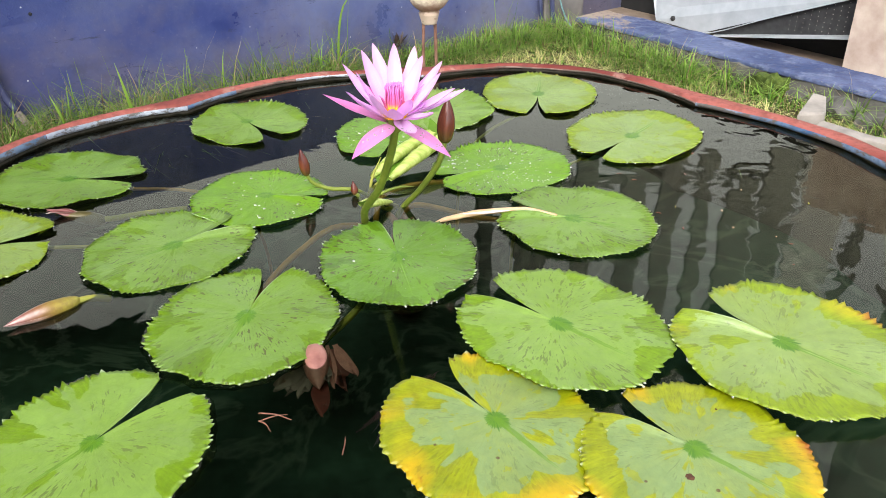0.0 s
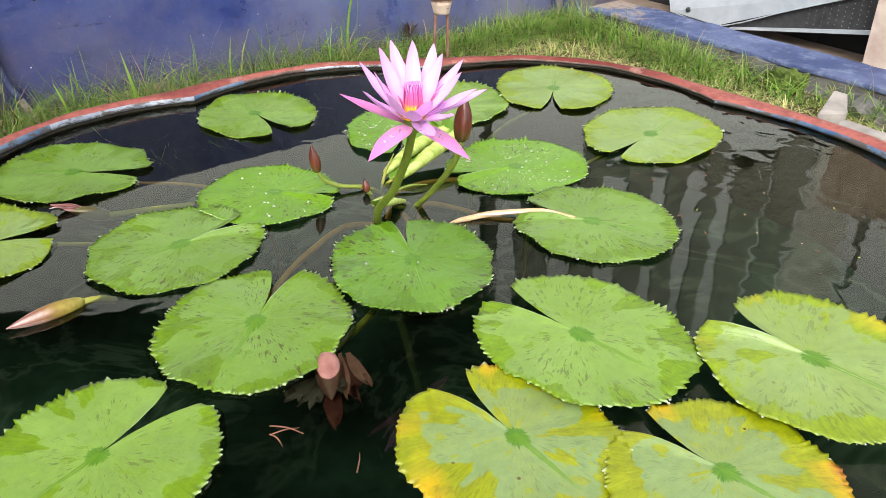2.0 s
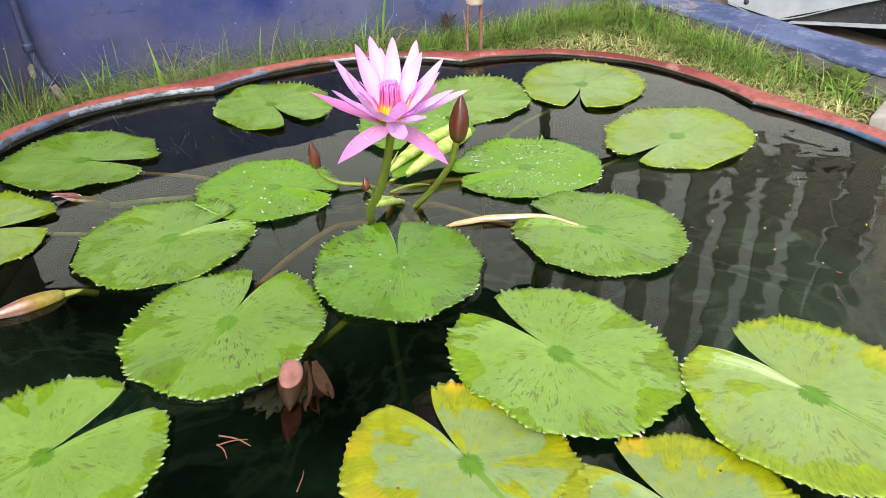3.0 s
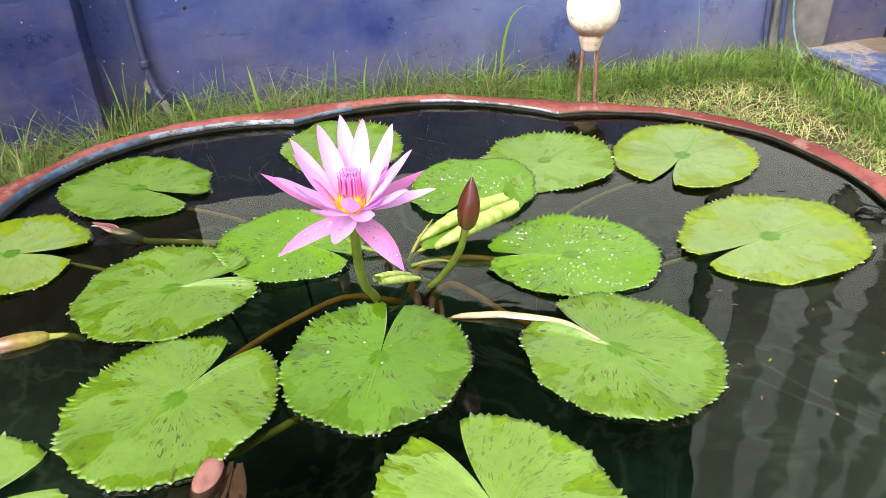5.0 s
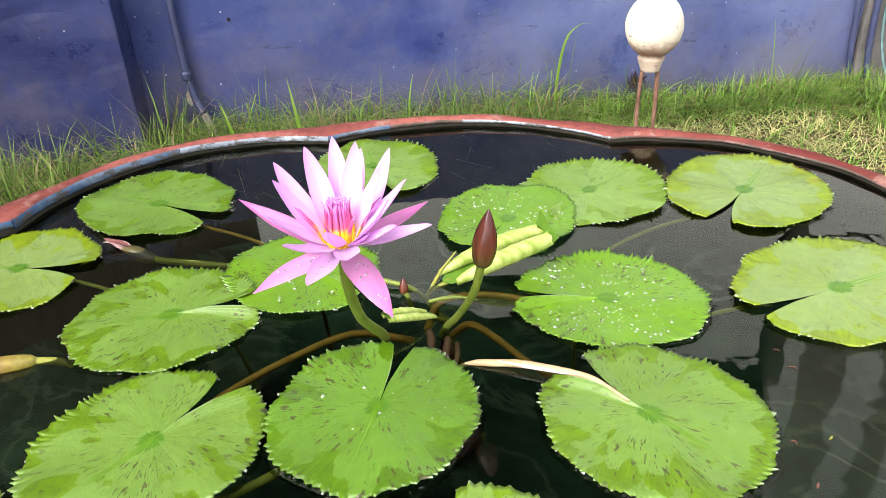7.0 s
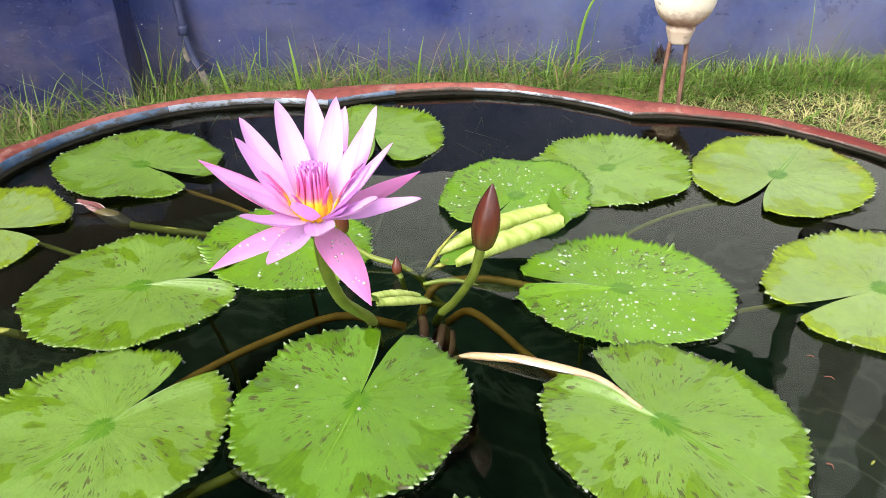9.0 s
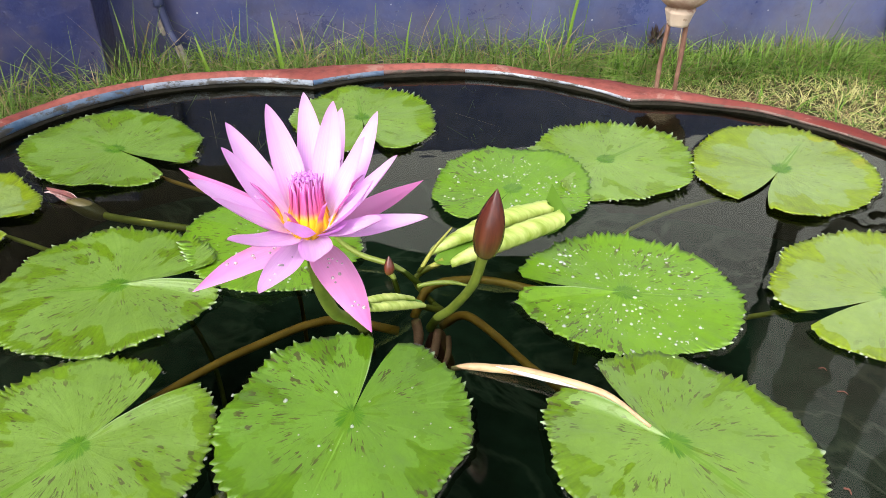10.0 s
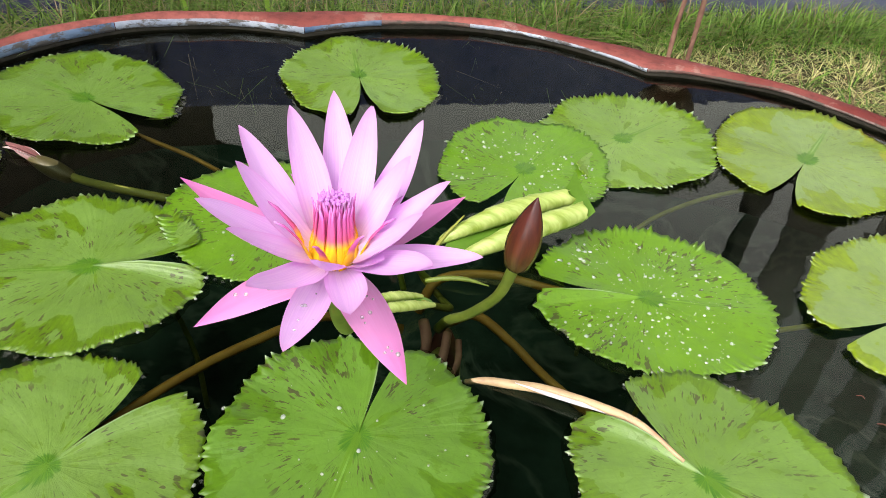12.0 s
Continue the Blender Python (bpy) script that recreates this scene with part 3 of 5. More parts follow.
def tube(name, points, radii, mat, n=16, sides=10, wobble=0.0, seed=0):
    """A tube along a smooth line, with capped ends. radii: one or several values along it."""
    line = spline(points, n)
    radii = radii if isinstance(radii, (list, tuple)) else [radii]
    rnd = random.Random(seed)
    verts, polar = [], []
    up = Vector((0.31, 0.17, 0.93))
    for i, p in enumerate(line):
        d = (line[min(i + 1, n - 1)] - line[max(i - 1, 0)]).normalized()
        x = d.cross(up).normalized()
        y = x.cross(d)
        s = i / (n - 1) * (len(radii) - 1)
        j = min(int(s), max(len(radii) - 2, 0))
        r = radii[j] if len(radii) == 1 else radii[j] + (radii[j + 1] - radii[j]) * (s - j)
        r *= 1 + wobble * (rnd.random() - 0.5)
        for k in range(sides):
            a = 2 * math.pi * k / sides
            verts.append(p + r * (math.cos(a) * x + math.sin(a) * y))
            polar.append((k / sides, i / (n - 1), 0))
    faces = [(i * sides + k, i * sides + (k + 1) % sides, (i + 1) * sides + (k + 1) % sides, (i + 1) * sides + k) for i in range(n - 1) for k in range(sides)]
    faces += [tuple(range(sides))[::-1], tuple(range((n - 1) * sides, n * sides))]
    return mesh_of(name, verts, faces, mat, polar=polar)


def block(name, corners, z0, z1, mat, bevel=0.004, rough=0.0, seed=0, cuts=0):
    """An upright slab over a plan of corners, with bevelled, slightly uneven edges."""
    bm = bmesh.new()
    low = [bm.verts.new((x, y, z0)) for x, y in corners]
    high = [bm.verts.new((x, y, z1)) for x, y in corners]
    k = len(corners)
    bm.faces.new(low[::-1])
    bm.faces.new(high)
    for i in range(k):
        bm.faces.new((low[i], low[(i + 1) % k], high[(i + 1) % k], high[i]))
    bmesh.ops.recalc_face_normals(bm, faces=bm.faces)
    if cuts:
        bmesh.ops.subdivide_edges(bm, edges=[e for e in bm.edges if e.calc_length() > 0.2], cuts=cuts, use_grid_fill=True)
    if bevel:
        bmesh.ops.bevel(bm, geom=[e for e in bm.edges if len(e.link_faces) == 2 and e.calc_face_angle(0) > 0.5], offset=bevel, segments=2, profile=0.6, affect="EDGES")
    if rough:
        for v in bm.verts:
            v.co += rough * Vector(noise.noise_vector(v.co * 14 + Vector((seed, 0, 0)))) + 0.5 * rough * Vector(noise.noise_vector(v.co * 45))
    me = bpy.data.meshes.new(name)
    bm.to_mesh(me)
    bm.free()
    me.materials.append(mat)
    return me


# ---------------------------------------------------------------- plan
GROUND = -0.11
POND = Vector((-0.03, 0.86))
# lobes of the basin: angle of the cusp, its radius, how far the next lobe bulges, height of the lip
LOBES = [(-5, 0.672, 0.030, 0.017), (41, 0.676, 0.070, 0.010), (86, 0.660, 0.036, 0.012), (126, 0.650, 0.060, 0.016),
         (168, 0.652, 0.050, 0.022), (212, 0.66, 0.05, 0.02), (258, 0.66, 0.05, 0.02), (306, 0.66, 0.05, 0.018)]


def pond_edge(a):
    """Radius of the water's edge and height of the lip at the angle a, in degrees."""
    a = (a + 5) % 360 - 5
    for i, (a0, r0, bulge, h0) in enumerate(LOBES):
        a1, r1, _, h1 = LOBES[i + 1] if i + 1 < len(LOBES) else (355, *LOBES[0][1:])
        if a0 <= a <= a1:
            t = (a - a0) / (a1 - a0)
            return r0 + (r1 - r0) * t + bulge * (1 - abs(2 * t - 1) ** 1.9), h0 + (h1 - h0) * (3 * t * t - 2 * t ** 3)


def rim_point(a, out, z, wob=0.0):
    r, _ = pond_edge(a)
    if out > 0.004:
        even = sum(pond_edge(a + da)[0] for da in (-16, -12, -8, -4, 0, 4, 8, 12, 16)) / 9
        r += (max(r, even) - r) * min(1.0, (out - 0.004) / 0.016)
        if out < 0.05:
            out *= 1 + 0.45 * max(0.0, math.cos(radians(a - 8))) ** 3
    c, s = math.cos(radians(a)), math.sin(radians(a))
    r += out
    if wob:
        r += wob * noise.noise((c * 9, s * 9, out * 40))
        z += 0.6 * wob * noise.noise((c * 11, s * 11, 7 + out * 40))
    return (POND.x + r * c, POND.y + r * s, z)


ANG = [i * 360 / 480 - 5 for i in range(480)]


def ring(name, profile, mat, wob=0.0, arc=None):
    """A ring that follows the basin's outline. profile: pairs of (outward, height as a function of the lip)."""
    verts = []
    angles = ANG if arc is None else [arc[0] + (arc[1] - arc[0]) * i / 60 for i in range(61)]
    for a in angles:
        lip = pond_edge(a)[1]
        for out, z in profile:
            verts.append(rim_point(a, out, z(lip), wob))
    return mesh_of(name, verts, grid_faces(len(angles), len(profile), arc is None, flip=True), mat)


# ---------------------------------------------------------------- ground
verts, rings = [], [(0.0, 0.06), (0.0, 0.12), (0.0, 0.25), (0.0, 0.5), (0, 1.2), (0, 3), (0, 12), (0, 60), (0, 900)]
for a in ANG:
    for _, out in rings:
        x, y, _z = rim_point(a, out, 0)
        z = GROUND + (0.012 * noise.noise((x * 5, y * 5, 0)) + 0.006 * noise.noise((x * 17, y * 17, 3)) if 0.06 < out < 3 else 0)
        verts.append((x, y, z))
put("ground", mesh_of("ground", verts, grid_faces(len(ANG), len(rings), True, flip=True), SOIL),
    label="patchy lawn soil with dry thatch round the pond", category="ground", kind="structure")

# ---------------------------------------------------------------- basin and water
basin = base("pond_basin", Matrix.Identity(4), "scalloped round concrete pond basin with a red painted rim", "pond")
put("rim", ring("rim", [(-0.001, lambda h: h - 0.003), (0.002, lambda h: h), (0.007, lambda h: h + 0.0015), (0.013, lambda h: h + 0.001), (0.019, lambda h: h - 0.001),
                        (0.024, lambda h: h - 0.006), (0.028, lambda h: h - 0.016), (0.036, lambda h: GROUND - 0.03)], RED, 0.004), basin, "worn red painted rim top")
# paint on the inner side of the rim, stretch by stretch
BANDS = [(-5, 41, BAND_BLUE, "flaking blue paint band", 0.08), (41, 86, BAND_BROWN, "stained brownish-red band", 0.4), (86, 107, BAND_WHITE, "flaking white paint band", 0.4),
         (107, 117, BAND_BROWN, "bare stained stretch", 0.4), (117, 126, BAND_BLUE, "flaking blue paint band", 0.32), (126, 145, BAND_WHITE, "grey-white paint band", 0.26),
         (145, 168, BAND_BLUE, "flaking blue paint band", 0.22), (168, 212, BAND_BLUE, "flaking blue paint band", 0.4), (212, 258, BAND_WHITE, "flaking white paint band", 0.4),
         (258, 306, BAND_WHITE, "flaking white paint band", 0.4), (306, 355, BAND_WHITE, "flaking white paint band", 0.4)]
for a0, a1, mt, words, low in BANDS:
    put("paint_band", ring("paint_band", [(0.003, lambda h: low * h), (-0.0015, lambda h: (low + 0.06) * h), (-0.0028, lambda h: (low + 0.2) * h), (-0.0025, lambda h: h - 0.0030), (0.002, lambda h: h - 0.0020)], mt, 0.003, (a0 + 0.04, a1 - 0.04)), basin, words + " on the inner side of the rim")
put("inner_wall", ring("inner_wall", [(-0.05, lambda h: -0.24), (0.0, lambda h: -0.10), (0.004, lambda h: -0.010), (0.0, lambda h: 0.001), (0.001, lambda h: 0.48 * h)], ALGAE, 0.004), basin, "dark algae-covered concrete")
verts = [(POND.x, POND.y, -0.19)]
for a in ANG[::4]:
    for f in (0.3, 0.6, 0.9, 1.0):
        r = (pond_edge(a)[0] - 0.02) * f
        x, y = POND.x + r * math.cos(radians(a)), POND.y + r * math.sin(radians(a))
        verts.append((x, y, -0.19 + 0.02 * noise.noise((x * 4, y * 4, 1)) + (0.03 if f == 1.0 else 0)))
nr = len(ANG[::4])
faces = grid_faces(nr, 4, True, 1, True) + [(0, 1 + 4 * i, 1 + 4 * ((i + 1) % nr)) for i in range(nr)]
put("floor", mesh_of("floor", verts, faces, MUD), basin, "muddy green-black pond bottom")

verts = [(POND.x, POND.y, 0)] + [rim_point(a, 0.004, 0) for a in ANG]
put("water", mesh_of("water", verts, [(0, 1 + i, 1 + (i + 1) % len(ANG)) for i in range(len(ANG))], WATER, smooth=False),
    label="still murky pond water with soft ripples", category="water", kind="structure")

# ---------------------------------------------------------------- wall with pilaster, corner post and pipe
WALL_OUT = Vector((0.6, -1, 0)).normalized()      # towards the pond
WALL_TOP = 0.28


def on_wall(x, out=0.0):
    p = Vector((x, 2.007 + 0.6 * x, 0)) + out * WALL_OUT
    return p.x, p.y


def wall_slab(name, x0, x1, out, back, top, mat, label, category="wall", bevel=0.004, rough=0.0015, cuts=24):
    me = block(name, [on_wall(x0, back), on_wall(x1, back), on_wall(x1, out), on_wall(x0, out)][::-1], GROUND - 0.05, top, mat, bevel, rough, 3, cuts)
    return put(name, me, label=label, category=category, kind="structure")


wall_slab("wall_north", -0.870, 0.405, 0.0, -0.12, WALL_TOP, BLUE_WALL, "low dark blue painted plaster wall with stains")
wall_slab("wall_pilaster", -2.4, -0.868, 0.085, -0.12, WALL_TOP + 0.02, DIM_BLUE_WALL, "dark blue painted wall section standing proud, toned down for its dimmer light")
wall_slab("corner_post", 0.407, 0.54, 0.012, -0.12, WALL_TOP, DAMP_POST, "bare grey-brown concrete corner post", "post", 0.006, 0.003)
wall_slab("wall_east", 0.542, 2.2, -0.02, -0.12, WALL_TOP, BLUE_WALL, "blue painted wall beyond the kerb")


def conduit(points, radius, label, clips=()):
    pipe = base("pipe", Matrix.Identity(4), label, "pipe")
    put("tube", tube("tube", points, radius, PIPE, 22, 12), pipe)
    for c in clips:
        me = tube("clip", [c - 0.008 * Vector((0, 0, 1)), c, c + 0.008 * Vector((0, 0, 1))], radius * 1.4, PIPE, 4, 12)
        put("clip", me, pipe)
    return pipe


def wp(x, out, z):
    return Vector((*on_wall(x, out), z))


pipe = conduit([wp(-0.795, 0.016, WALL_TOP), wp(-0.795, 0.016, 0.16), wp(-0.793, 0.016, 0.06), wp(-0.786, 0.02, 0.0), wp(-0.775, 0.03, -0.03)],
               0.0070, "blue painted plastic drain pipe clipped to the wall", [wp(-0.793, 0.016, 0.043)])
put("worn_end", tube("worn_end", [wp(-0.777, 0.028, -0.025), wp(-0.766, 0.04, -0.06), wp(-0.748, 0.06, -0.13)], 0.0066, PIPE_WORN, 10, 12), pipe, "worn end with paint gone")
conduit([wp(0.385, 0.008, WALL_TOP), wp(0.388, 0.008, 0.05), wp(0.40, 0.010, -0.12)], 0.006, "thin grey-blue conduit beside the corner post")
conduit([wp(0.412, 0.022, WALL_TOP), wp(0.418, 0.022, 0.0), wp(0.43, 0.03, -0.13)], 0.007, "thin conduit on the corner post")

put("cord", tube("cord", [wp(0.430, 0.016, WALL_TOP), wp(0.437, 0.018, 0.06), wp(0.445, 0.022, -0.02), wp(0.452, 0.045, -0.075), wp(0.462, 0.07, -0.108)], 0.0024, plain("teal_cord", (0.06, 0.15, 0.16), (0.20, 0.33, 0.34), 60, 0.6, 0.2, 0.0005).m, 22, 8), label="thin faded teal cord hanging down the corner post", category="cord")
scar = bmesh.new()
bmesh.ops.create_icosphere(scar, subdivisions=4, radius=1.0)
for v in scar.verts:
    d = 1 + 0.45 * noise.noise(v.co * 1.7) + 0.25 * noise.noise(v.co * 5)
    v.co = Vector((0.006 * d * v.co.x, 0.0012 * v.co.y * d, 0.013 * d * v.co.z))
scar_me = bpy.data.meshes.new("plaster_scar")
scar.to_mesh(scar_me)
scar.free()
scar_me.materials.append(plain("bare_plaster", (0.16, 0.13, 0.11), (0.42, 0.36, 0.31), 70, 0.85, 0.6, 0.002).m)
put("plaster_scar", scar_me, label="small bare plaster scar on the wall beside the pipe", category="plaster", kind="structure", at=Matrix.Translation(wp(-0.797, 0.0, -0.006)) @ Matrix.Rotation(math.atan2(0.6, 1), 4, "Z"))

hp = wp(-0.713, 0.001, 0.137)
# near-black disc level with the wall paints the hole's dark inside
put("wall_hole", tube("wall_hole", [hp - 0.01 * WALL_OUT, hp, hp + 0.0003 * WALL_OUT], 0.0032, plain("hole_dark", (0.005, 0.005, 0.006), (0.012, 0.012, 0.014), 50).m, 4, 14), label="small dark drill hole in the blue wall", category="hole", kind="structure")
rc = random.Random(3)
vv, ff = [], []
for q in range(70):
    a1, a2, ln, i0 = rc.uniform(0, 6.28), rc.uniform(-0.5, 1.4), rc.uniform(0.014, 0.036), len(vv)
    d = Vector((math.cos(a1) * math.cos(a2), math.sin(a1) * math.cos(a2), math.sin(a2)))
    s = d.cross(Vector((0.2, 0.3, 0.9))).normalized() * rc.uniform(0.001, 0.003)
    c = wp(-0.030, 0.022, -0.052) + Vector((rc.uniform(-0.01, 0.01), rc.uniform(-0.01, 0.01), 0))
    vv += [c - s * 0.4, c + s * 0.4, c + d * ln * 0.6 + s, c + d * ln * 0.6 - s, c + d * ln]
    ff += [(i0, i0 + 1, i0 + 2, i0 + 3), (i0 + 3, i0 + 2, i0 + 4)]
put("dead_weed", mesh_of("dead_weed", vv, ff, plain("dead_weed_brown", (0.02, 0.014, 0.012), (0.08, 0.05, 0.035), 80).m), label="small dark dead weed clump at the wall foot", category="weed")

# ---------------------------------------------------------------- kerb and the yard behind it
KD, KN, K0 = Vector((0.532, -0.847, 0)), Vector((0.847, 0.532, 0)), Vector((0.59, 2.249, 0))


def ks(s, o, z=0.0):
    """A place along the kerb's back edge: s metres along it, o metres behind it."""
    p = K0 + s * KD + o * KN
    return Vector((p.x, p.y, z))


def kerb_block(name, s0, s1, o0, o1, z0, z1, mat, bevel, rough, cuts=20):
    c = [ks(s0, o0), ks(s1, o0), ks(s1, o1), ks(s0, o1)]
    return block(name, [(p.x, p.y) for p in c], z0, z1, mat, bevel, rough, 5, cuts)


kerb = base("kerb", Matrix.Identity(4), "low concrete kerb with worn blue painted top", "kerb", kind="structure")
put("kerb_body", kerb_block("kerb_body", 0.01, 2.6, -0.126, -0.004, GROUND - 0.05, -0.064, DARK_CONCRETE, 0.006, 0.010, 110), kerb, "damp dark broken concrete face")
put("kerb_top", kerb_block("kerb_top", 0.005, 2.6, -0.128, 0.0, -0.066, -0.055, BLUE_KERB, 0.003, 0.0028, 110), kerb, "chipped blue painted top")
put("yard", block("yard", [(p.x, p.y) for p in (ks(-0.3, 0.002), ks(3.0, 0.002), ks(3.0, 2.5), ks(-0.3, 2.5))], GROUND - 0.06, GROUND + 0.012, plain("yard_earth", (0.10, 0.07, 0.05), (0.26, 0.20, 0.15), 20, 0.9, 0.5, 0.004).m, 0.0, 0.0),
    label="bare brown earth yard behind the kerb", category="floor", kind="structure")


def plate(name, pts, thick, normal, mat):
    """A flat sheet over the corner points, with thickness along the normal."""
    k = len(pts)
    v = [p + 0.5 * thick * normal for p in pts] + [p - 0.5 * thick * normal for p in pts]
    f = [tuple(range(k)), tuple(range(k, 2 * k))[::-1]] + [(i, k + i, k + (i + 1) % k, (i + 1) % k) for i in range(k)]
    me = mesh_of(name, v, f, mat, smooth=False)
    bm = bmesh.new()
    bm.from_mesh(me)
    bmesh.ops.recalc_face_normals(bm, faces=bm.faces)
    bm.to_mesh(me)
    bm.free()
    return me


sheet = base("metal_sheet", Matrix.Identity(4), "galvanised metal sheet leaning behind the kerb", "metal sheet")
put("panel", plate("panel", [ks(0.105, 0.10, -0.08), ks(0.26, 0.10, -0.087), ks(0.65, 0.10, 0.072), ks(0.80, 0.13, 0.135), ks(0.72, 0.16, 0.33), ks(0.02, 0.16, 0.30), ks(0.076, 0.105, 0.0)], 0.004, KN, ZINC), sheet)
# dark disc on the sheet, painted for the shade inside a bolt hole
bolt_hole_at = ks(0.164, 0.10, -0.065) - 0.003 * KN
put("bolt_hole", tube("bolt_hole", [bolt_hole_at + 0.002 * KN, bolt_hole_at, bolt_hole_at - 0.003 * KN], 0.007, RUBBER, 4, 12), sheet, "dark bolt hole")
put("edge_fold", tube("edge_fold", [ks(0.105, 0.098, -0.081), ks(0.26, 0.098, -0.088), ks(0.45, 0.098, -0.010), ks(0.65, 0.098, 0.072)], 0.0016, ZINC, 14, 8), sheet)
mat_panel = base("rubber_mat", Matrix.Identity(4), "dark perforated rubber mat under the metal sheet", "mat")
put("mat_sheet", plate("mat_sheet", [ks(0.262, 0.112, -0.089), ks(0.80, 0.112, 0.005), ks(0.82, 0.112, 0.17), ks(0.64, 0.112, 0.075)], 0.006, KN, RUBBER), mat_panel)
dots = [(float(s), float(z)) for s in np.arange(0.50, 0.80, 0.017) for z in np.arange(-0.03, 0.11, 0.011)]
vv, ff = [], []
for s, z in dots:
    if not (0.41 * (s - 0.262) - 0.084 > z > 0.175 * (s - 0.262) - 0.080):
        continue
    c, i0 = ks(s, 0.1075, z), len(vv)
    for q in range(6):
        vv.append(c + 0.0013 * (math.cos(q * math.pi / 3) * KD + math.sin(q * math.pi / 3) * Vector((0, 0, 1))))
    ff.append(tuple(range(i0, i0 + 6)))
put("studs", mesh_of("studs", vv, ff, CONCRETE, smooth=False), mat_panel, "pale perforations", kind="stuff")
put("metal_strip", plate("metal_strip", [ks(0.29, 0.104, -0.091), ks(0.80, 0.104, 0.005), ks(0.80, 0.104, 0.016), ks(0.30, 0.104, -0.083)], 0.008, KN, ZINC), label="thin grey metal strip below the rubber mat", category="strip")
put("wooden_board", plate("wooden_board", [ks(0.694, 0.03, GROUND + 0.012), ks(0.90, 0.03, GROUND + 0.012), ks(0.90, 0.05, 0.42), ks(0.672, 0.05, 0.42)], 0.018, KN, BOARD), label="weathered pinkish-white board standing behind the kerb", category="board")
# shade of the gap: a near-black backing, plus an added cover against the sky
put("wall_yard", block("wall_yard", [(p.x, p.y) for p in (ks(-0.2, 0.20), ks(1.4, 0.20), ks(1.4, 0.30), ks(-0.2, 0.30))], GROUND, 0.30, GAP_SHADE, 0.004, 0.0), label="near-black backing for the shade of the gap behind the metal sheet", category="wall", kind="structure")
put("gap_light_cover", plate("gap_light_cover", [ks(0.0, 0.115, 0.30), ks(1.4, 0.115, 0.30), ks(1.4, 0.30, 0.303), ks(-0.2, 0.30, 0.303)], 0.01, Vector((0, 0, 1)), GAP_SHADE), label="added dark cover that keeps light out of the gap behind the metal sheet", category="cover", kind="structure")

# ---------------------------------------------------------------- unseen walls, slab and screen added for reflections and shade
def front(name, x0, x1, y0, y1, z0, z1, mat, label, category):
    return put(name, block(name, [(x0, y0), (x1, y0), (x1, y1), (x0, y1)], z0, z1, mat, 0.01, 0.0), label=label, category=category, kind="structure")


front("wall_far", -9.0, 0.5, 6.0, 6.2, GROUND, 0.9, UNSEEN_WALL, "unseen plain grey-brown wall far beyond the garden", "wall")
# unseen wall added to hold light off the left; brown in the water's reflection
front("wall_west", -2.3, -2.15, -3.0, 3.4, GROUND, 2.5, UNSEEN_WALL, "unseen grey-brown wall that dims the left side and shows in the water", "wall")
# unseen slab overhead: blocks sky and darkens the reflection in the near water
front("sky_blocker", -7.0, 0.55, 1.7, 4.3, 2.45, 2.53, OVERHEAD_DARK, "unseen dark slab high over the pond that blocks sky", "roof")
# unseen screen added so that its gaps reflect as pale upright streaks
screen = base("wall_screen", Matrix.Identity(4), "high slatted grey-green screen on two posts beyond the garden wall", "screen", kind="structure")
rs, x0 = random.Random(8), 0.52
put("rail", block("rail", [(0.5, 4.25), (3.1, 4.25), (3.1, 4.30), (0.5, 4.30)], 1.55, 1.62, DARK_WALL, 0.004, 0.0), screen)
for x in (0.5, 3.05):
    put("post", block("post", [(x, 4.25), (x + 0.05, 4.25), (x + 0.05, 4.30), (x, 4.30)], GROUND, 4.6, DARK_WALL, 0.004, 0.0), screen)
for gap_at, gap_w in ((0.66, 0.13), (1.02, 0.17), (1.32, 0.16), (1.60, 0.10), (1.83, 0.11), (2.04, 0.11), (2.30, 0.04), (2.56, 0.05)):
    x1 = gap_at - gap_w / 2
    put("slat", block("slat", [(x0, 4.2), (x1, 4.2), (x1, 4.24), (x0, 4.24)], 1.45 + rs.uniform(-0.1, 0.1), 4.5, DARK_WALL, 0.004, 0.0), screen)
    x0 = gap_at + gap_w / 2
put("panel", block("panel", [(x0, 4.2), (2.90, 4.2), (2.90, 4.24), (x0, 4.24)], 1.40, 4.5, PALE_POST, 0.004, 0.0), screen, "pale panel at the end")
front("wall_side", 3.05, 8.0, 3.6, 3.8, GROUND, 4.2, DARK_WALL, "plain dim side wall beyond the yard", "wall")

put("concrete_chunk", block("concrete_chunk", [(0.70, 1.345), (0.752, 1.338), (0.80, 1.43), (0.785, 1.447)], GROUND - 0.02, -0.034, CONCRETE, 0.006, 0.006, 2, 2), label="broken grey concrete chunk beside the rim", category="concrete chunk")
put("concrete_strip", block("concrete_strip", [(0.725, 1.325), (0.90, 1.06), (0.93, 1.075), (0.75, 1.345)], GROUND - 0.02, -0.052, CONCRETE, 0.004, 0.004, 4, 6), label="narrow grey concrete edging strip beside the rim", category="edging")
bmoss = bmesh.new()
bmesh.ops.create_icosphere(bmoss, subdivisions=4, radius=1.0)
for v in bmoss.verts:
    d = 1 + 0.35 * noise.noise(v.co * 3) + 0.2 * noise.noise(v.co * 9)
    v.co = Vector((v.co.x * 0.05 * d, v.co.y * 0.035 * d, v.co.z * 0.035 * d))
me = bpy.data.meshes.new("moss_clump")
bmoss.to_mesh(me)
bmoss.free()
me.materials.append(MOSS)
mp = ks(0.62, -0.14, -0.10)
put("moss_clump", me, label="dark green moss clump at the foot of the kerb", category="moss", at=Matrix.Translation(mp) @ Matrix.Rotation(-1.0, 4, "Z"))

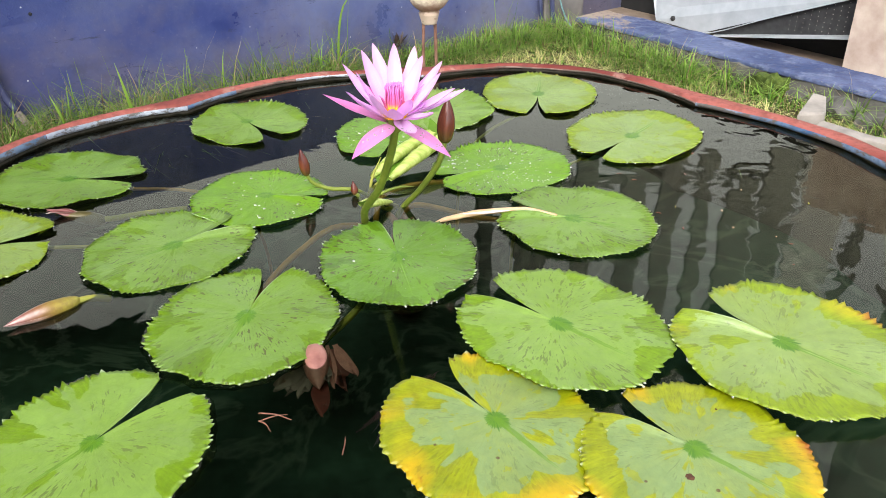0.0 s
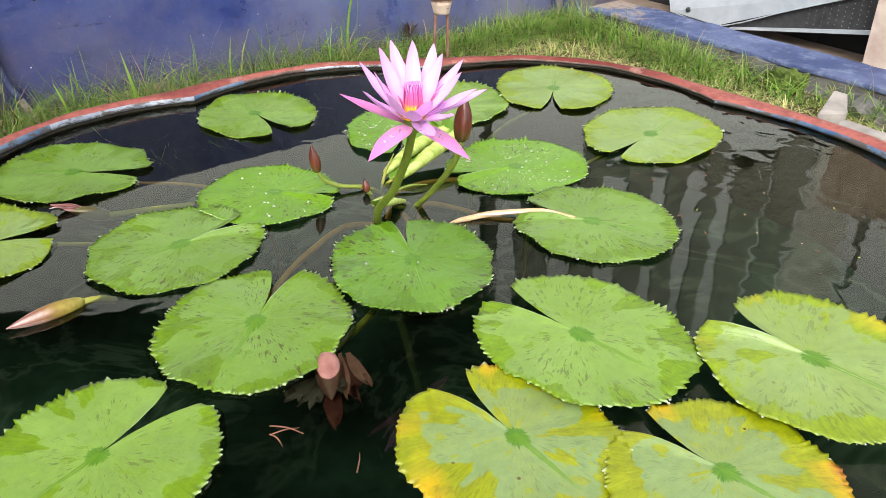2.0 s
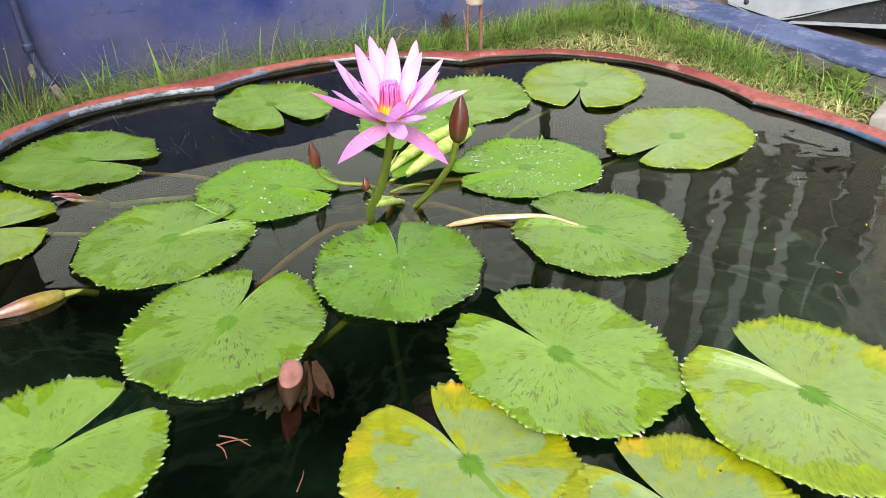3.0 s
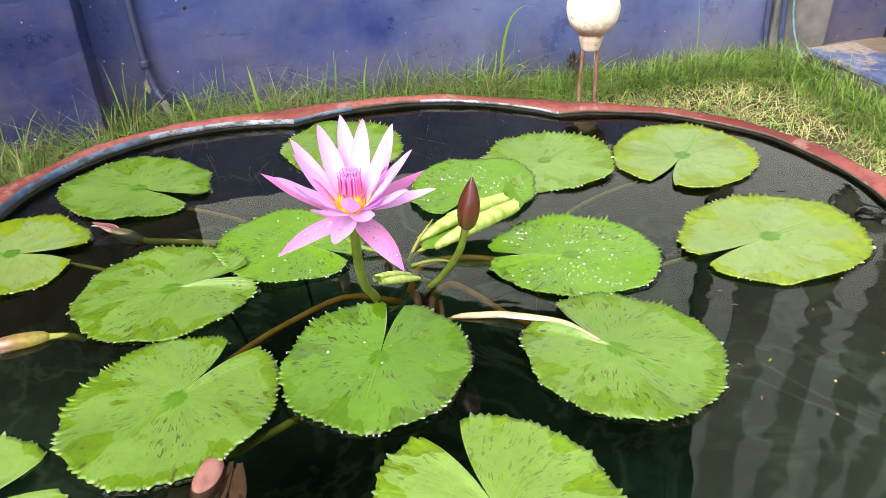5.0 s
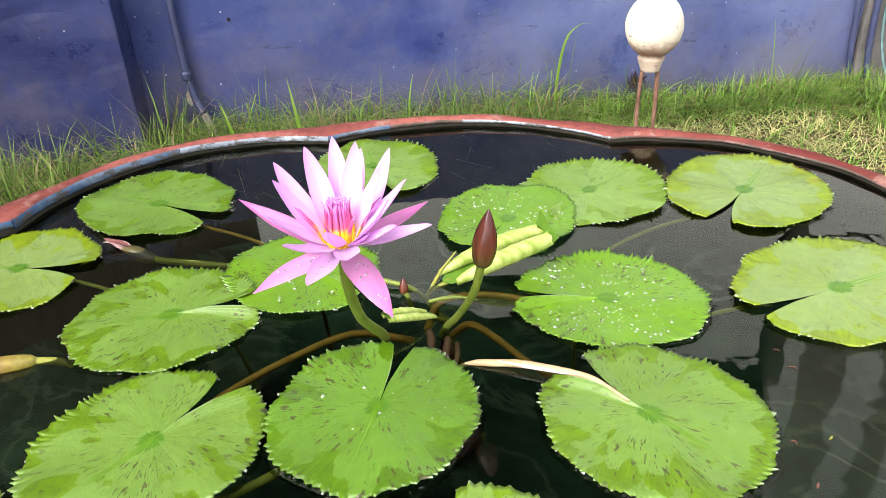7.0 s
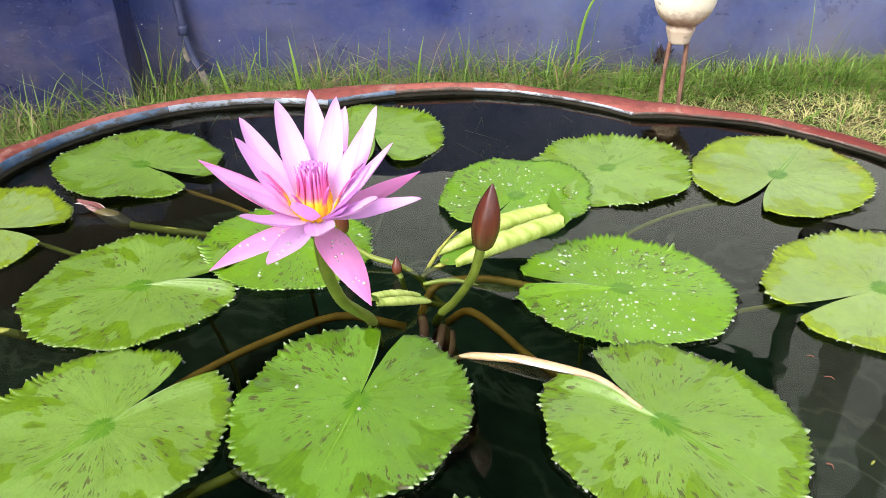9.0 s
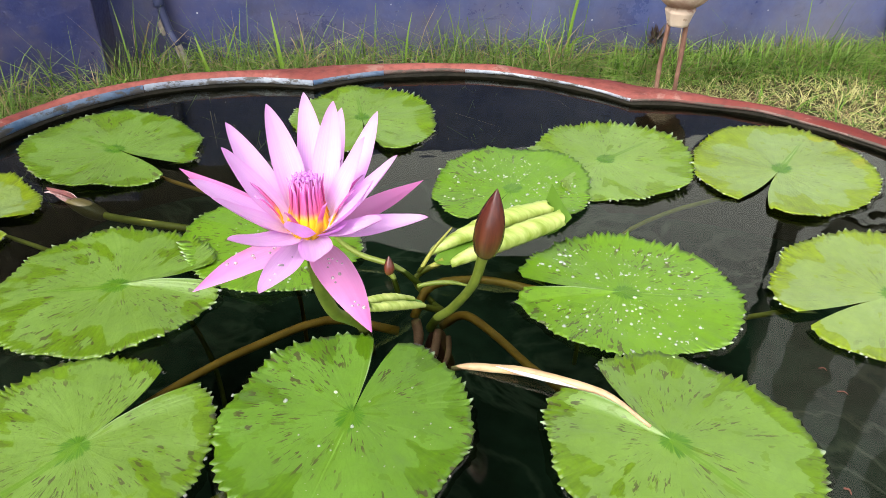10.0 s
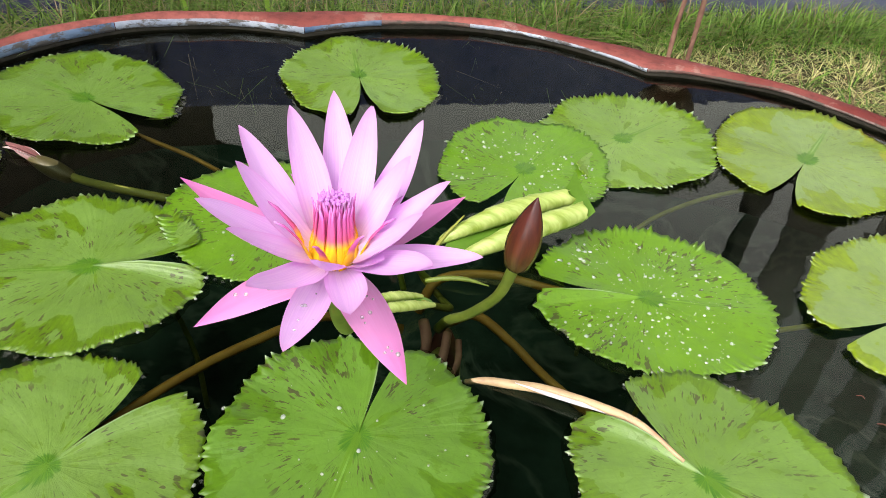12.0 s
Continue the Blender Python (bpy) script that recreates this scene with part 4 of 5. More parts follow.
for q, (s, o, size) in enumerate([(0.80, -0.15, 0.045), (0.90, -0.165, 0.05), (1.02, -0.15, 0.06), (0.70, -0.145, 0.03)]):
    rock = bmesh.new()
    bmesh.ops.create_icosphere(rock, subdivisions=3, radius=size)
    for v in rock.verts:
        v.co *= 1 + 0.5 * noise.noise(v.co * 26 + Vector((q * 7, 0, 0))) + 0.15 * noise.noise(v.co * 90)
        v.co.z *= 0.65
    me = bpy.data.meshes.new("rock")
    rock.to_mesh(me)
    rock.free()
    me.materials.append(DARK_CONCRETE)
    put("rock", me, label="damp dark grey broken rock below the kerb", category="rock", group="kerb rocks", at=Matrix.Translation(ks(s, o, GROUND + 0.012)))


# ---------------------------------------------------------------- garden ornament
def ornament():
    """Cement egg on two iron legs."""
    verts, prof = [], []
    n, sides = 34, 28
    for i in range(n):
        t = i / (n - 1)
        z = 0.062 + 0.128 * t
        egg = max(0.0, 1 - ((z - 0.137) / (0.053 if z > 0.137 else 0.052)) ** 2) ** 0.5 * 0.0475
        neck = 0.0160 + 0.26 * (z - 0.062) if z < 0.0885 else 0
        prof.append((max(egg, neck, 0.0002), z))
    for r, z in prof:
        for q in range(sides):
            a = 2 * math.pi * q / sides
            w = 1 + 0.06 * noise.noise((math.cos(a) * 2, math.sin(a) * 2, z * 30)) * (2.2 if z < 0.09 else 0.3)
            verts.append((r * w * math.cos(a), r * w * math.sin(a), z))
    faces = [(i * sides + q, i * sides + (q + 1) % sides, (i + 1) * sides + (q + 1) % sides, (i + 1) * sides + q) for i in range(n - 1) for q in range(sides)]
    faces += [tuple(range(sides))[::-1], tuple(range((n - 1) * sides, n * sides))]
    slots = [0] * len(faces)
    for sx, bend in ((-0.0125, -0.003), (0.0125, 0.002)):
        line = spline([(sx, 0, 0.075), (sx + bend, 0.002, 0.0), (sx + bend * 0.5, 0.0, -0.07), (sx, 0, -0.17)], 10)
        i0 = len(verts)
        for p in line:
            rr = 0.0036 * (1 + 0.3 * noise.noise(p * 60))
            verts += [p + rr * Vector((math.cos(q * math.pi / 4), math.sin(q * math.pi / 4), 0)) for q in range(8)]
        new_faces = [(i0 + i * 8 + q, i0 + (i + 1) * 8 + q, i0 + (i + 1) * 8 + (q + 1) % 8, i0 + i * 8 + (q + 1) % 8) for i in range(9) for q in range(8)]
        faces += new_faces
        slots += [1] * len(new_faces)
    return mesh_of("garden_ornament", verts, faces, [CREAM, IRON], slots)


put("garden_ornament", ornament(), label="cream cement egg-shaped ornament on two thin rusty iron legs", category="garden ornament", at=pose(0.043, 1.702, 0, 0, 0, 18))


# ---------------------------------------------------------------- lily pads
CROWN = Vector((-0.055, 1.005, -0.05))


def pad_mesh(name, gap, a0, b1, b2, s1, mat, seed, curl, cup, tooth_size, swap):
    """A floating leaf round its stalk. The notch points along +x; gap: half its opening, in degrees."""
    rnd = random.Random(seed)
    na, nr = 760, 17
    teeth = rnd.randint(74, 90)
    ph = [rnd.random() * 6.28 for _ in range(4)]
    tooth_h = [rnd.choice((0.15, 0.4, 0.7, 0.9, 1.0, 1.2, 1.5)) * rnd.uniform(0.8, 1.2) for _ in range(teeth + 1)]
    lean = [rnd.uniform(0.42, 0.72) for _ in range(teeth + 1)]
    verts, polar = [], []
    g = radians(max(gap, 3.0))
    for i in range(na):
        u = i / (na - 1)
        th = g + u * (2 * math.pi - 2 * g)
        r_rim = a0 + b1 * math.cos(th) + b2 * math.cos(2 * th) + s1 * math.sin(th)
        lip = min(th - g, 2 * math.pi - g - th)
        r_rim *= 1 - 0.07 * math.exp(-(lip / 0.10) ** 2)
        ts = min(max(u * teeth + 0.7 * noise.noise((u * teeth * 0.5, seed, 0)), 0.0), teeth - 1e-6)
        fr, lk = ts - int(ts), lean[int(ts)]
        tooth = (fr / lk if fr < lk else (1 - fr) / (1 - lk)) ** 1.1 * tooth_h[int(ts)]
        r_rim += tooth_size * tooth - 0.0020 + 0.0016 * math.sin(5 * th + ph[0]) + 0.0012 * math.sin(9 * th + ph[1]) + 0.0022 * noise.noise((th * 5.5, seed * 1.7, 3))
        lift = max(0.0, noise.noise((th * 1.1, seed * 2.3, 6)) + 0.15)
        for j in range(nr):
            f = (j / (nr - 1)) ** 0.85
            # the slit closes towards the stalk
            sq = g * (0.10 + 0.90 * f ** 1.6)
            tj = sq + u * (2 * math.pi - 2 * sq)
            r = max(r_rim * f, 0.0001)
            wave = 0.0016 * math.sin(4 * th + ph[2]) + 0.0012 * math.sin(7 * th + ph[3])
            z = 0.0034 + wave * f ** 2 + cup * f ** 3 + tooth_size * f ** 20 * tooth * (0.1 + 1.5 * lift)
            z += 0.0010 * math.exp(-(f / 0.10) ** 2)
            px, py = r * math.cos(tj), r * math.sin(tj)
            z += (0.0011 * noise.noise((px * 24, py * 24, seed)) + 0.0005 * noise.noise((px * 60, py * 60, seed + 4))) * min(1.0, f * 3)
            z += 0.00012 * math.cos(22 * th + 2 * noise.noise((th * 2, seed, 1))) * f * (1 - 0.5 * f) * 2
            side = curl if (u < 0.5) != swap else curl * 0.35
            z += side * math.exp(-(lip / 0.16) ** 2) * (f * (1.35 - f) * 2)
            verts.append((px, py, max(z, 0.0014)))
            pale_lip = -min(1.0, side / 0.006) * math.exp(-(lip / 0.032) ** 2) * math.sin(math.pi * f)
            polar.append((th, f, tooth * (1 if f > 0.99 else 0.35 * max(0.0, f - 0.9) / 0.1) if j > nr - 3 and lip > 0.05 else pale_lip))
    faces = grid_faces(na, nr, flip=False)
    # lower side, a millimetre below, joined along the rim
    top = len(verts)
    for i in range(na):
        x, y, z = verts[i * nr + nr - 1]
        verts += [(x * 0.996, y * 0.996, z - 0.0012), (x * 0.75, y * 0.75, -0.001)]
        polar += [(polar[i * nr][0], 1.0, 0), (polar[i * nr][0], 0.8, 0)]
    for i in range(na - 1):
        a, b = i * nr + nr - 1, (i + 1) * nr + nr - 1
        c, d = top + 2 * i, top + 2 * (i + 1)
        faces += [(a, b, d, c), (c, d, d + 1, c + 1)]
    blade = mesh_of(name, verts, faces, mat, polar=polar)
    # small drops hanging at the rim
    rim = [verts[i * nr + nr - 1] for i in range(na)]
    vv, ff = [], []
    for _ in range(16):
        x, y, z = rim[rnd.randrange(na)]
        s, i0 = rnd.choice((0.0005, 0.0008, 0.0012)) * rnd.uniform(0.8, 1.2), len(vv)
        x, y = x * 1.004, y * 1.004
        for el, rr in ((-0.5, 0.8), (0.1, 1.0), (0.7, 0.65)):
            vv += [(x + s * rr * 1.3 * math.cos(q * math.pi / 4), y + s * rr * math.sin(q * math.pi / 4), max(z - 0.0012, 0.0008) + s * el) for q in range(8)]
        for k2 in range(2):
            ff += [(i0 + 8 * k2 + q, i0 + 8 * k2 + (q + 1) % 8, i0 + 8 * k2 + 8 + (q + 1) % 8, i0 + 8 * k2 + 8 + q) for q in range(8)]
        ff.append(tuple(range(i0 + 16, i0 + 24)))
    # water drawn up against the rim: a narrow glossy slope, uneven along the teeth
    fv, nf = [], 5
    for i in range(0, na, 2):
        x, y, z = rim[i]
        th, r = math.atan2(y, x), math.hypot(x, y)
        even = sum(math.hypot(*rim[min(max(i + q, 0), na - 1)][:2]) for q in range(-8, 9, 2)) / 9
        spread = 0.0046 + 0.0030 * noise.noise((th * 6, seed, 8)) + 0.0015 * noise.noise((th * 19, seed, 2))
        for q in range(nf):
            f = q / (nf - 1)
            rr = even - 0.0022 + (spread + 0.0022) * f
            zz = 0.0014 * (1 - f) ** 2.0 + 0.0002 + 0.00035 * math.sin(9.4 * f + 3 * noise.noise((th * 8, seed, 5))) * f * (1 - f)
            fv.append((rr * math.cos(th), rr * math.sin(th), zz))
    film = mesh_of("water_film", fv, grid_faces(len(fv) // nf, nf, flip=True), WATER)
    return blade, mesh_of("dew", vv, ff, DROP), film


def drop_mesh(r, count, seed):
    """Many small flattened drops over a disc."""
    rnd = random.Random(seed)
    vv, ff = [], []
    for _ in range(count):
        a, d = rnd.uniform(0.35, 5.93), r * math.sqrt(rnd.uniform(0.02, 0.86))
        s = rnd.choice((0.0003, 0.0003, 0.0004, 0.0004, 0.0005, 0.0006, 0.0007, 0.0009, 0.0012, 0.0017)) * rnd.uniform(0.8, 1.2)
        cx, cy, i0 = d * math.cos(a), d * math.sin(a), len(vv)
        st = rnd.uniform(0.7, 1.4)
        for el, rr in ((0.0, 1.0), (0.45, 0.85), (0.85, 0.45)):
            vv += [(cx + s * st * rr * math.cos(q * math.pi / 4), cy + s * rr * math.sin(q * math.pi / 4), 0.0040 + 0.75 * s * el) for q in range(8)]
        vv.append((cx, cy, 0.0040 + 0.75 * s))
        for k2 in range(2):
            ff += [(i0 + 8 * k2 + q, i0 + 8 * k2 + (q + 1) % 8, i0 + 8 * k2 + 8 + (q + 1) % 8, i0 + 8 * k2 + 8 + q) for q in range(8)]
        ff += [(i0 + 16 + q, i0 + 16 + (q + 1) % 8, i0 + 24) for q in range(8)]
    return mesh_of("dew", vv, ff, DROP)


# stalks that run just below the surface back to the crown
STALK_WAYS = {5: [(-0.226, 0.790, -0.008), (-0.213, 0.840, -0.011), (-0.188, 0.895, -0.012), (-0.145, 0.955, -0.012), (-0.09, 0.985, -0.03)],
              7: [(0.11, 0.935, -0.010), (0.045, 0.969, -0.015), (0.0, 0.997, -0.014), (-0.036, 1.015, -0.016), (-0.06, 1.02, -0.04)],
              8: [(0.05, 1.070, -0.006), (0.010, 1.064, -0.005), (-0.040, 1.060, -0.007), (-0.080, 1.038, -0.012), (-0.09, 1.02, -0.04)]}


def lily_pad(i, x, y, turn, gap, a0, b1, b2, s1, mat, drops, curl, cup, words, stalk_mat):
    """x, y: the stalk; turn: direction of the notch; gap: half its opening; a0 to s1: outline; curl: lift of the lip."""
    low = {17: 0.0035, 14: 0.0045, 15: 0.007, 12: 0.002}.get(i, 0.0)     # leaves that lie over a neighbour
    pad = base("lily_pad", pose(x, y, low, 0, 0, turn), f"{words} round lily pad with toothed rim floating", "lily pad", "lily pads")
    blade_me, rim_drops, film = pad_mesh("blade", gap, a0, b1, b2, s1, mat, 40 + i, curl, cup, 0.0026 if mat in (LEAF_LIME, LEAF_AGED) else 0.0034, i in (3, 4, 5))
    blade = put("blade", blade_me, pad)
    if i not in (12, 14, 15, 16, 17):
        put("water_film", film, pad, "clear water drawn up along the rim").visible_shadow = False
    put("dew", rim_drops, blade, "clear drops along the rim", kind="stuff")
    if drops:
        put("dew", drop_mesh(a0 * 0.92, drops, i), blade, "clear water drops", kind="stuff")
    # stalk under water back to the crown
    d = Vector((CROWN.x - x, CROWN.y - y, 0))
    side = Vector((-d.y, d.x, 0)) * (0.10 if i % 2 else -0.12)
    top = Vector((0, 0, -0.002))
    if i in STALK_WAYS:
        pts = [top] + [Vector((px - x, py - y, pz)) for px, py, pz in STALK_WAYS[i]]
    elif i in (1, 2, 9, 10):
        pts = [top, d * 0.14 + Vector((0, 0, -0.008)), d * 0.34 + side * 0.3 + Vector((0, 0, -0.012)), d * 0.50 + side * 0.4 + Vector((0, 0, -0.03)), d * 0.56 + side * 0.4 + Vector((0, 0, -0.10)), d * 0.57 + side * 0.4 + Vector((0, 0, -0.20))]
    else:
        pts = [top, d * 0.01 + Vector((0, 0, -0.008)), d * 0.02 + Vector((0, 0, -0.018))]
    back = Matrix.Rotation(-radians(turn), 4, "Z")
    put("stalk", tube("stalk", [back @ p for p in pts], [0.0024, 0.0025, 0.0027] if i in (1, 2, 9, 10) else [0.0034, 0.0036, 0.0040, 0.0045], stalk_mat, 20, 8), pad, "yellowish stalk under water")


lily_pad(0, -0.300, 1.320, -57, 11, 0.0996, 0.0009, 0.0049, 0.0031, LEAF_GREEN, 0, 0.002, 0.001, "pale green", STALK_GREEN)
lily_pad(1, -0.527, 1.119, -8, 9, 0.1044, -0.0094, 0.0085, 0.0019, LEAF_DEEP, 0, 0.002, 0.002, "pale green and dark-edged", STALK)
lily_pad(2, -0.580, 0.926, 14, 13, 0.0985, -0.0060, 0.0, -0.0030, LEAF_LIME, 0, 0.002, 0.001, "yellowish-green", STALK_GREEN)
lily_pad(3, -0.236, 1.031, -15, 5, 0.0901, -0.0101, 0.0045, -0.0068, LEAF_WET, 110, 0.004, 0.001, "bright green drop-sprinkled", STALK)
lily_pad(4, -0.336, 0.907, 33, 12, 0.1003, -0.0101, 0.0034, -0.0014, LEAF_DEEP, 0, 0.006, 0.001, "green brown-flecked", STALK)
lily_pad(5, -0.230, 0.745, 75, 11, 0.1016, -0.0093, 0.0040, -0.0016, LEAF_DEEP, 0, 0.004, 0.001, "pale green dark-flecked", STALK)
lily_pad(6, -0.064, 0.850, 98, 7, 0.0973, -0.0100, 0.0033, 0.0013, LEAF_FRESH, 60, 0.004, 0.002, "deep green brown-flecked", STALK)
lily_pad(7, 0.163, 0.918, 154, 13, 0.0995, -0.0085, 0.0038, -0.0001, LEAF_DEEP, 0, 0.006, 0.001, "light green brown-flecked", STALK)
lily_pad(8, 0.093, 1.081, -163, 6, 0.0981, -0.0059, 0.0063, -0.0029, LEAF_WET, 430, 0.005, 0.001, "fresh green wet", STALK)
lily_pad(9, 0.324, 1.176, -136, 5, 0.1105, -0.0090, 0.0110, -0.0008, LEAF_LIME, 0, 0.002, 0.001, "pale lime-green", STALK_GREEN)
lily_pad(10, 0.217, 1.392, -104, 10, 0.1105, -0.0110, 0.0065, 0.0012, LEAF_LIME, 0, 0.002, 0.001, "yellow-green", STALK_GREEN)
lily_pad(11, 0.019, 1.333, -120, 8, 0.1007, -0.0100, 0.0053, 0.0035, LEAF_GREEN, 0, 0.002, 0.001, "light green", STALK_GREEN)
lily_pad(12, -0.059, 1.215, -97, 9, 0.0925, -0.0110, 0.0063, -0.0036, LEAF_WET, 330, 0.002, 0.001, "bright green drop-covered", STALK)
lily_pad(13, -0.338, 0.567, 49, 13, 0.0960, 0.0020, -0.003, -0.0046, LEAF_GREEN, 0, 0.004, 0.001, "pale green", STALK_GREEN)
lily_pad(14, 0.093, 0.688, 133, 11, 0.1058, -0.0061, 0.0083, -0.0001, LEAF_GREEN, 0, 0.003, 0.002, "large pale green", STALK_GREEN)
lily_pad(15, 0.305, 0.629, 132, 15, 0.1094, -0.0074, 0.0021, 0.0043, LEAF_LIME, 0, 0.008, 0.003, "large lime-green", STALK_GREEN)
lily_pad(16, 0.009, 0.559, 124, 13, 0.0990, -0.0051, 0.0054, 0.0100, LEAF_AGED, 0, 0.003, 0.000, "ageing yellow-edged", STALK_GREEN)
lily_pad(17, 0.168, 0.503, 132, 12, 0.0960, -0.0083, -0.0010, 0.0080, LEAF_AGED, 0, 0.003, -0.001, "ageing orange-edged spotted", STALK_GREEN)


# rotten spots on an ageing leaf
for px, py, size in ((0.1535, 0.4711, 0.0036), (0.205, 0.545, 0.0012)):
    spot = bmesh.new()
    bmesh.ops.create_icosphere(spot, subdivisions=3, radius=size)
    for v in spot.verts:
        v.co *= 1 + 0.35 * noise.noise(v.co * 300) + 0.15 * noise.noise(v.co * 900)
        v.co.z *= 0.10
    spot_me = bpy.data.meshes.new("rot_spot")
    spot.to_mesh(spot_me)
    spot.free()
    spot_me.materials.append(ROTTEN)
    old_pad = [o for o in scene.objects if o.name.startswith("lily_pad")][-1]
    put("rot_spot", spot_me, old_pad, "dry brown rotten spot", at=old_pad.matrix_basis.inverted() @ Matrix.Translation((px, py, 0.0068)))


# ---------------------------------------------------------------- open flower
def petal_mesh(name, length, width, mat, bow, cup, seed, belly=0.42, point=0.80, fray=0.0):
    """A petal from the origin along +x, its face up; thicker in the middle. belly: where it is widest; point: how acute its tip is."""
    rnd = random.Random(seed)
    nu, nv = 26, 11
    verts, polar = [], []
    tw, sb, wav = rnd.uniform(-0.16, 0.16), rnd.uniform(-0.04, 0.04), rnd.uniform(0, 6.28)
    grow = point * belly / (1 - belly)
    peak = belly ** grow * (1 - belly) ** point
    for face in (1, -1):
        for i in range(nu):
            u = i / (nu - 1)
            w = 0.5 * width * max(u ** grow * (1 - u) ** point / peak, 0.42 * (1 - u) ** 2)
            if u > 0.999:
                w = 0.0002
            for j in range(nv):
                v = 2 * j / (nv - 1) - 1
                x = length * u * (1 - fray * abs(noise.noise((v * 4.5, seed * 1.3, u))) * u ** 2)
                y = w * v + sb * length * math.sin(math.pi * u)
                z = -bow * length * math.sin(math.pi * u) + cup * w * v * v * (1 - 0.3 * u) + tw * w * v * u
                z += 0.0005 * v * v * math.sin(9 * u + wav + 1.5 * v) * math.sin(math.pi * u) - 0.0004 * math.exp(-(v / 0.14) ** 2) * math.sin(math.pi * u)
                z += face * 0.0004 * (1 - v * v) * (1 - u * 0.7)
                verts.append((x, y, z))
                polar.append((v, u, 0))
    faces = grid_faces(nu, nv) + grid_faces(nu, nv, start=nu * nv, flip=True)
    return mesh_of(name, verts, faces, mat, polar=polar)


HEART = Vector((-0.060, 0.812, 0.187))
flower = base("water_lily_flower", Matrix.Identity(4), "open pink-lilac water lily flower with yellow centre", "flower")
put("stem", tube("stem", [(-0.100, 0.948, -0.03), (-0.103, 0.944, 0.002), (-0.100, 0.915, 0.035), (-0.082, 0.865, 0.085), (-0.068, 0.828, 0.140), HEART - Vector((0, 0, 0.004))],
                  [0.0052, 0.0050, 0.0046, 0.0042], STEM, 26, 12), flower, "green flower stem curving out of the water")
put("receptacle", tube("receptacle", [HEART - Vector((0, 0, 0.010)), HEART - Vector((0, 0, 0.002)), HEART + Vector((0, 0, 0.008))], [0.0050, 0.0095, 0.0110], STEM, 8, 14), flower)


AXIS = Vector((0.10, -0.19, 0.98)).normalized()      # the flower leans a little towards the open side of the pond


def petal_pose(az, el, length, out, up):
    """The pose of a petal whose tip lies at that azimuth, elevation and distance from the heart, its face turned to the flower's axis."""
    way = Vector((math.cos(radians(az)) * math.cos(radians(el)), math.sin(radians(az)) * math.cos(radians(el)), math.sin(radians(el))))
    foot = HEART + Vector((out * math.cos(radians(az)), out * math.sin(radians(az)), up))
    d = HEART + length * way - foot
    x = d.normalized()
    z = (AXIS - AXIS.dot(x) * x).normalized()
    y = z.cross(x)
    return Matrix.Translation(foot) @ Matrix((x, y, z)).transposed().to_4x4(), d.length


# azimuth, elevation, length, width
SEPALS = [(-131, -13, 0.0725, 0.0215), (-30, -25, 0.0690, 0.0225), (56, 11, 0.0790, 0.0185), (-166, 28, 0.0830, 0.0175)]
PETALS = [(118, 60, 0.0840, 0.0172), (153, 64, 0.0800, 0.0172), (177, 51, 0.0805, 0.0170), (86, 66, 0.0800, 0.0170), (61, 53, 0.0828, 0.0168),
          (101, 37, 0.0860, 0.0165), (27, 62, 0.0725, 0.0165), (15, 48, 0.0782, 0.0172), (2, 23, 0.0796, 0.0172), (-142, 38, 0.0772, 0.0165),
          (-151, 55, 0.0740, 0.0155), (-116, 41, 0.0728, 0.0155), (-93, 30, 0.0780, 0.0170), (-78, 12, 0.0768, 0.0178), (-56, 23, 0.0680, 0.0185),
          (-9, 48, 0.0706, 0.0160), (-23, 33, 0.0770, 0.0185), (-70, 42, 0.0560, 0.0160), (-22, 36, 0.0420, 0.0150)]
for i, (az, el, ln, w) in enumerate(SEPALS):
    m, d = petal_pose(az, el, ln, 0.006, 0.000)
    put("sepal", petal_mesh("sepal", d, w, SEPAL, 0.03 if el > 0 else -0.06, 0.35 if el > 0 else -0.22, 70 + i, 0.34, 0.92), flower, at=m)
for i, (az, el, ln, w) in enumerate(PETALS):
    m, d = petal_pose(az, el, ln, 0.007 if ln > 0.06 else 0.009, 0.003 + 0.0002 * i)
    put("petal", petal_mesh("petal", d, w, PETAL, 0.055, 0.42, 90 + i, 0.44, 0.74), flower, at=m)

# stamens: an outer open ring and an inner ring that closes to a dome
vv = [(0.0, -0.0018, 0), (0.0, 0.0018, 0), (0.007, -0.0022, 0.0012), (0.007, 0.0022, 0.0012), (0.016, -0.0013, 0.002), (0.016, 0.0013, 0.002), (0.027, -0.0008, 0.001), (0.027, 0.0008, 0.001), (0.033, 0, -0.001)]
vv2 = [(x, y, z - 0.0008) for x, y, z in vv]
ff = [(0, 2, 3, 1), (2, 4, 5, 3), (4, 6, 7, 5), (6, 8, 7)]
ff += [tuple(9 + q for q in f[::-1]) for f in ff] + [(0, 9, 11, 2), (2, 11, 13, 4), (4, 13, 15, 6), (6, 15, 17, 8), (1, 3, 12, 10), (3, 5, 14, 12), (5, 7, 16, 14), (7, 8, 17, 16)]
stamen_me = mesh_of("stamen", vv + vv2, ff, STAMEN, polar=[(0, x / 0.034, 0) for x, _, _ in vv + vv2])
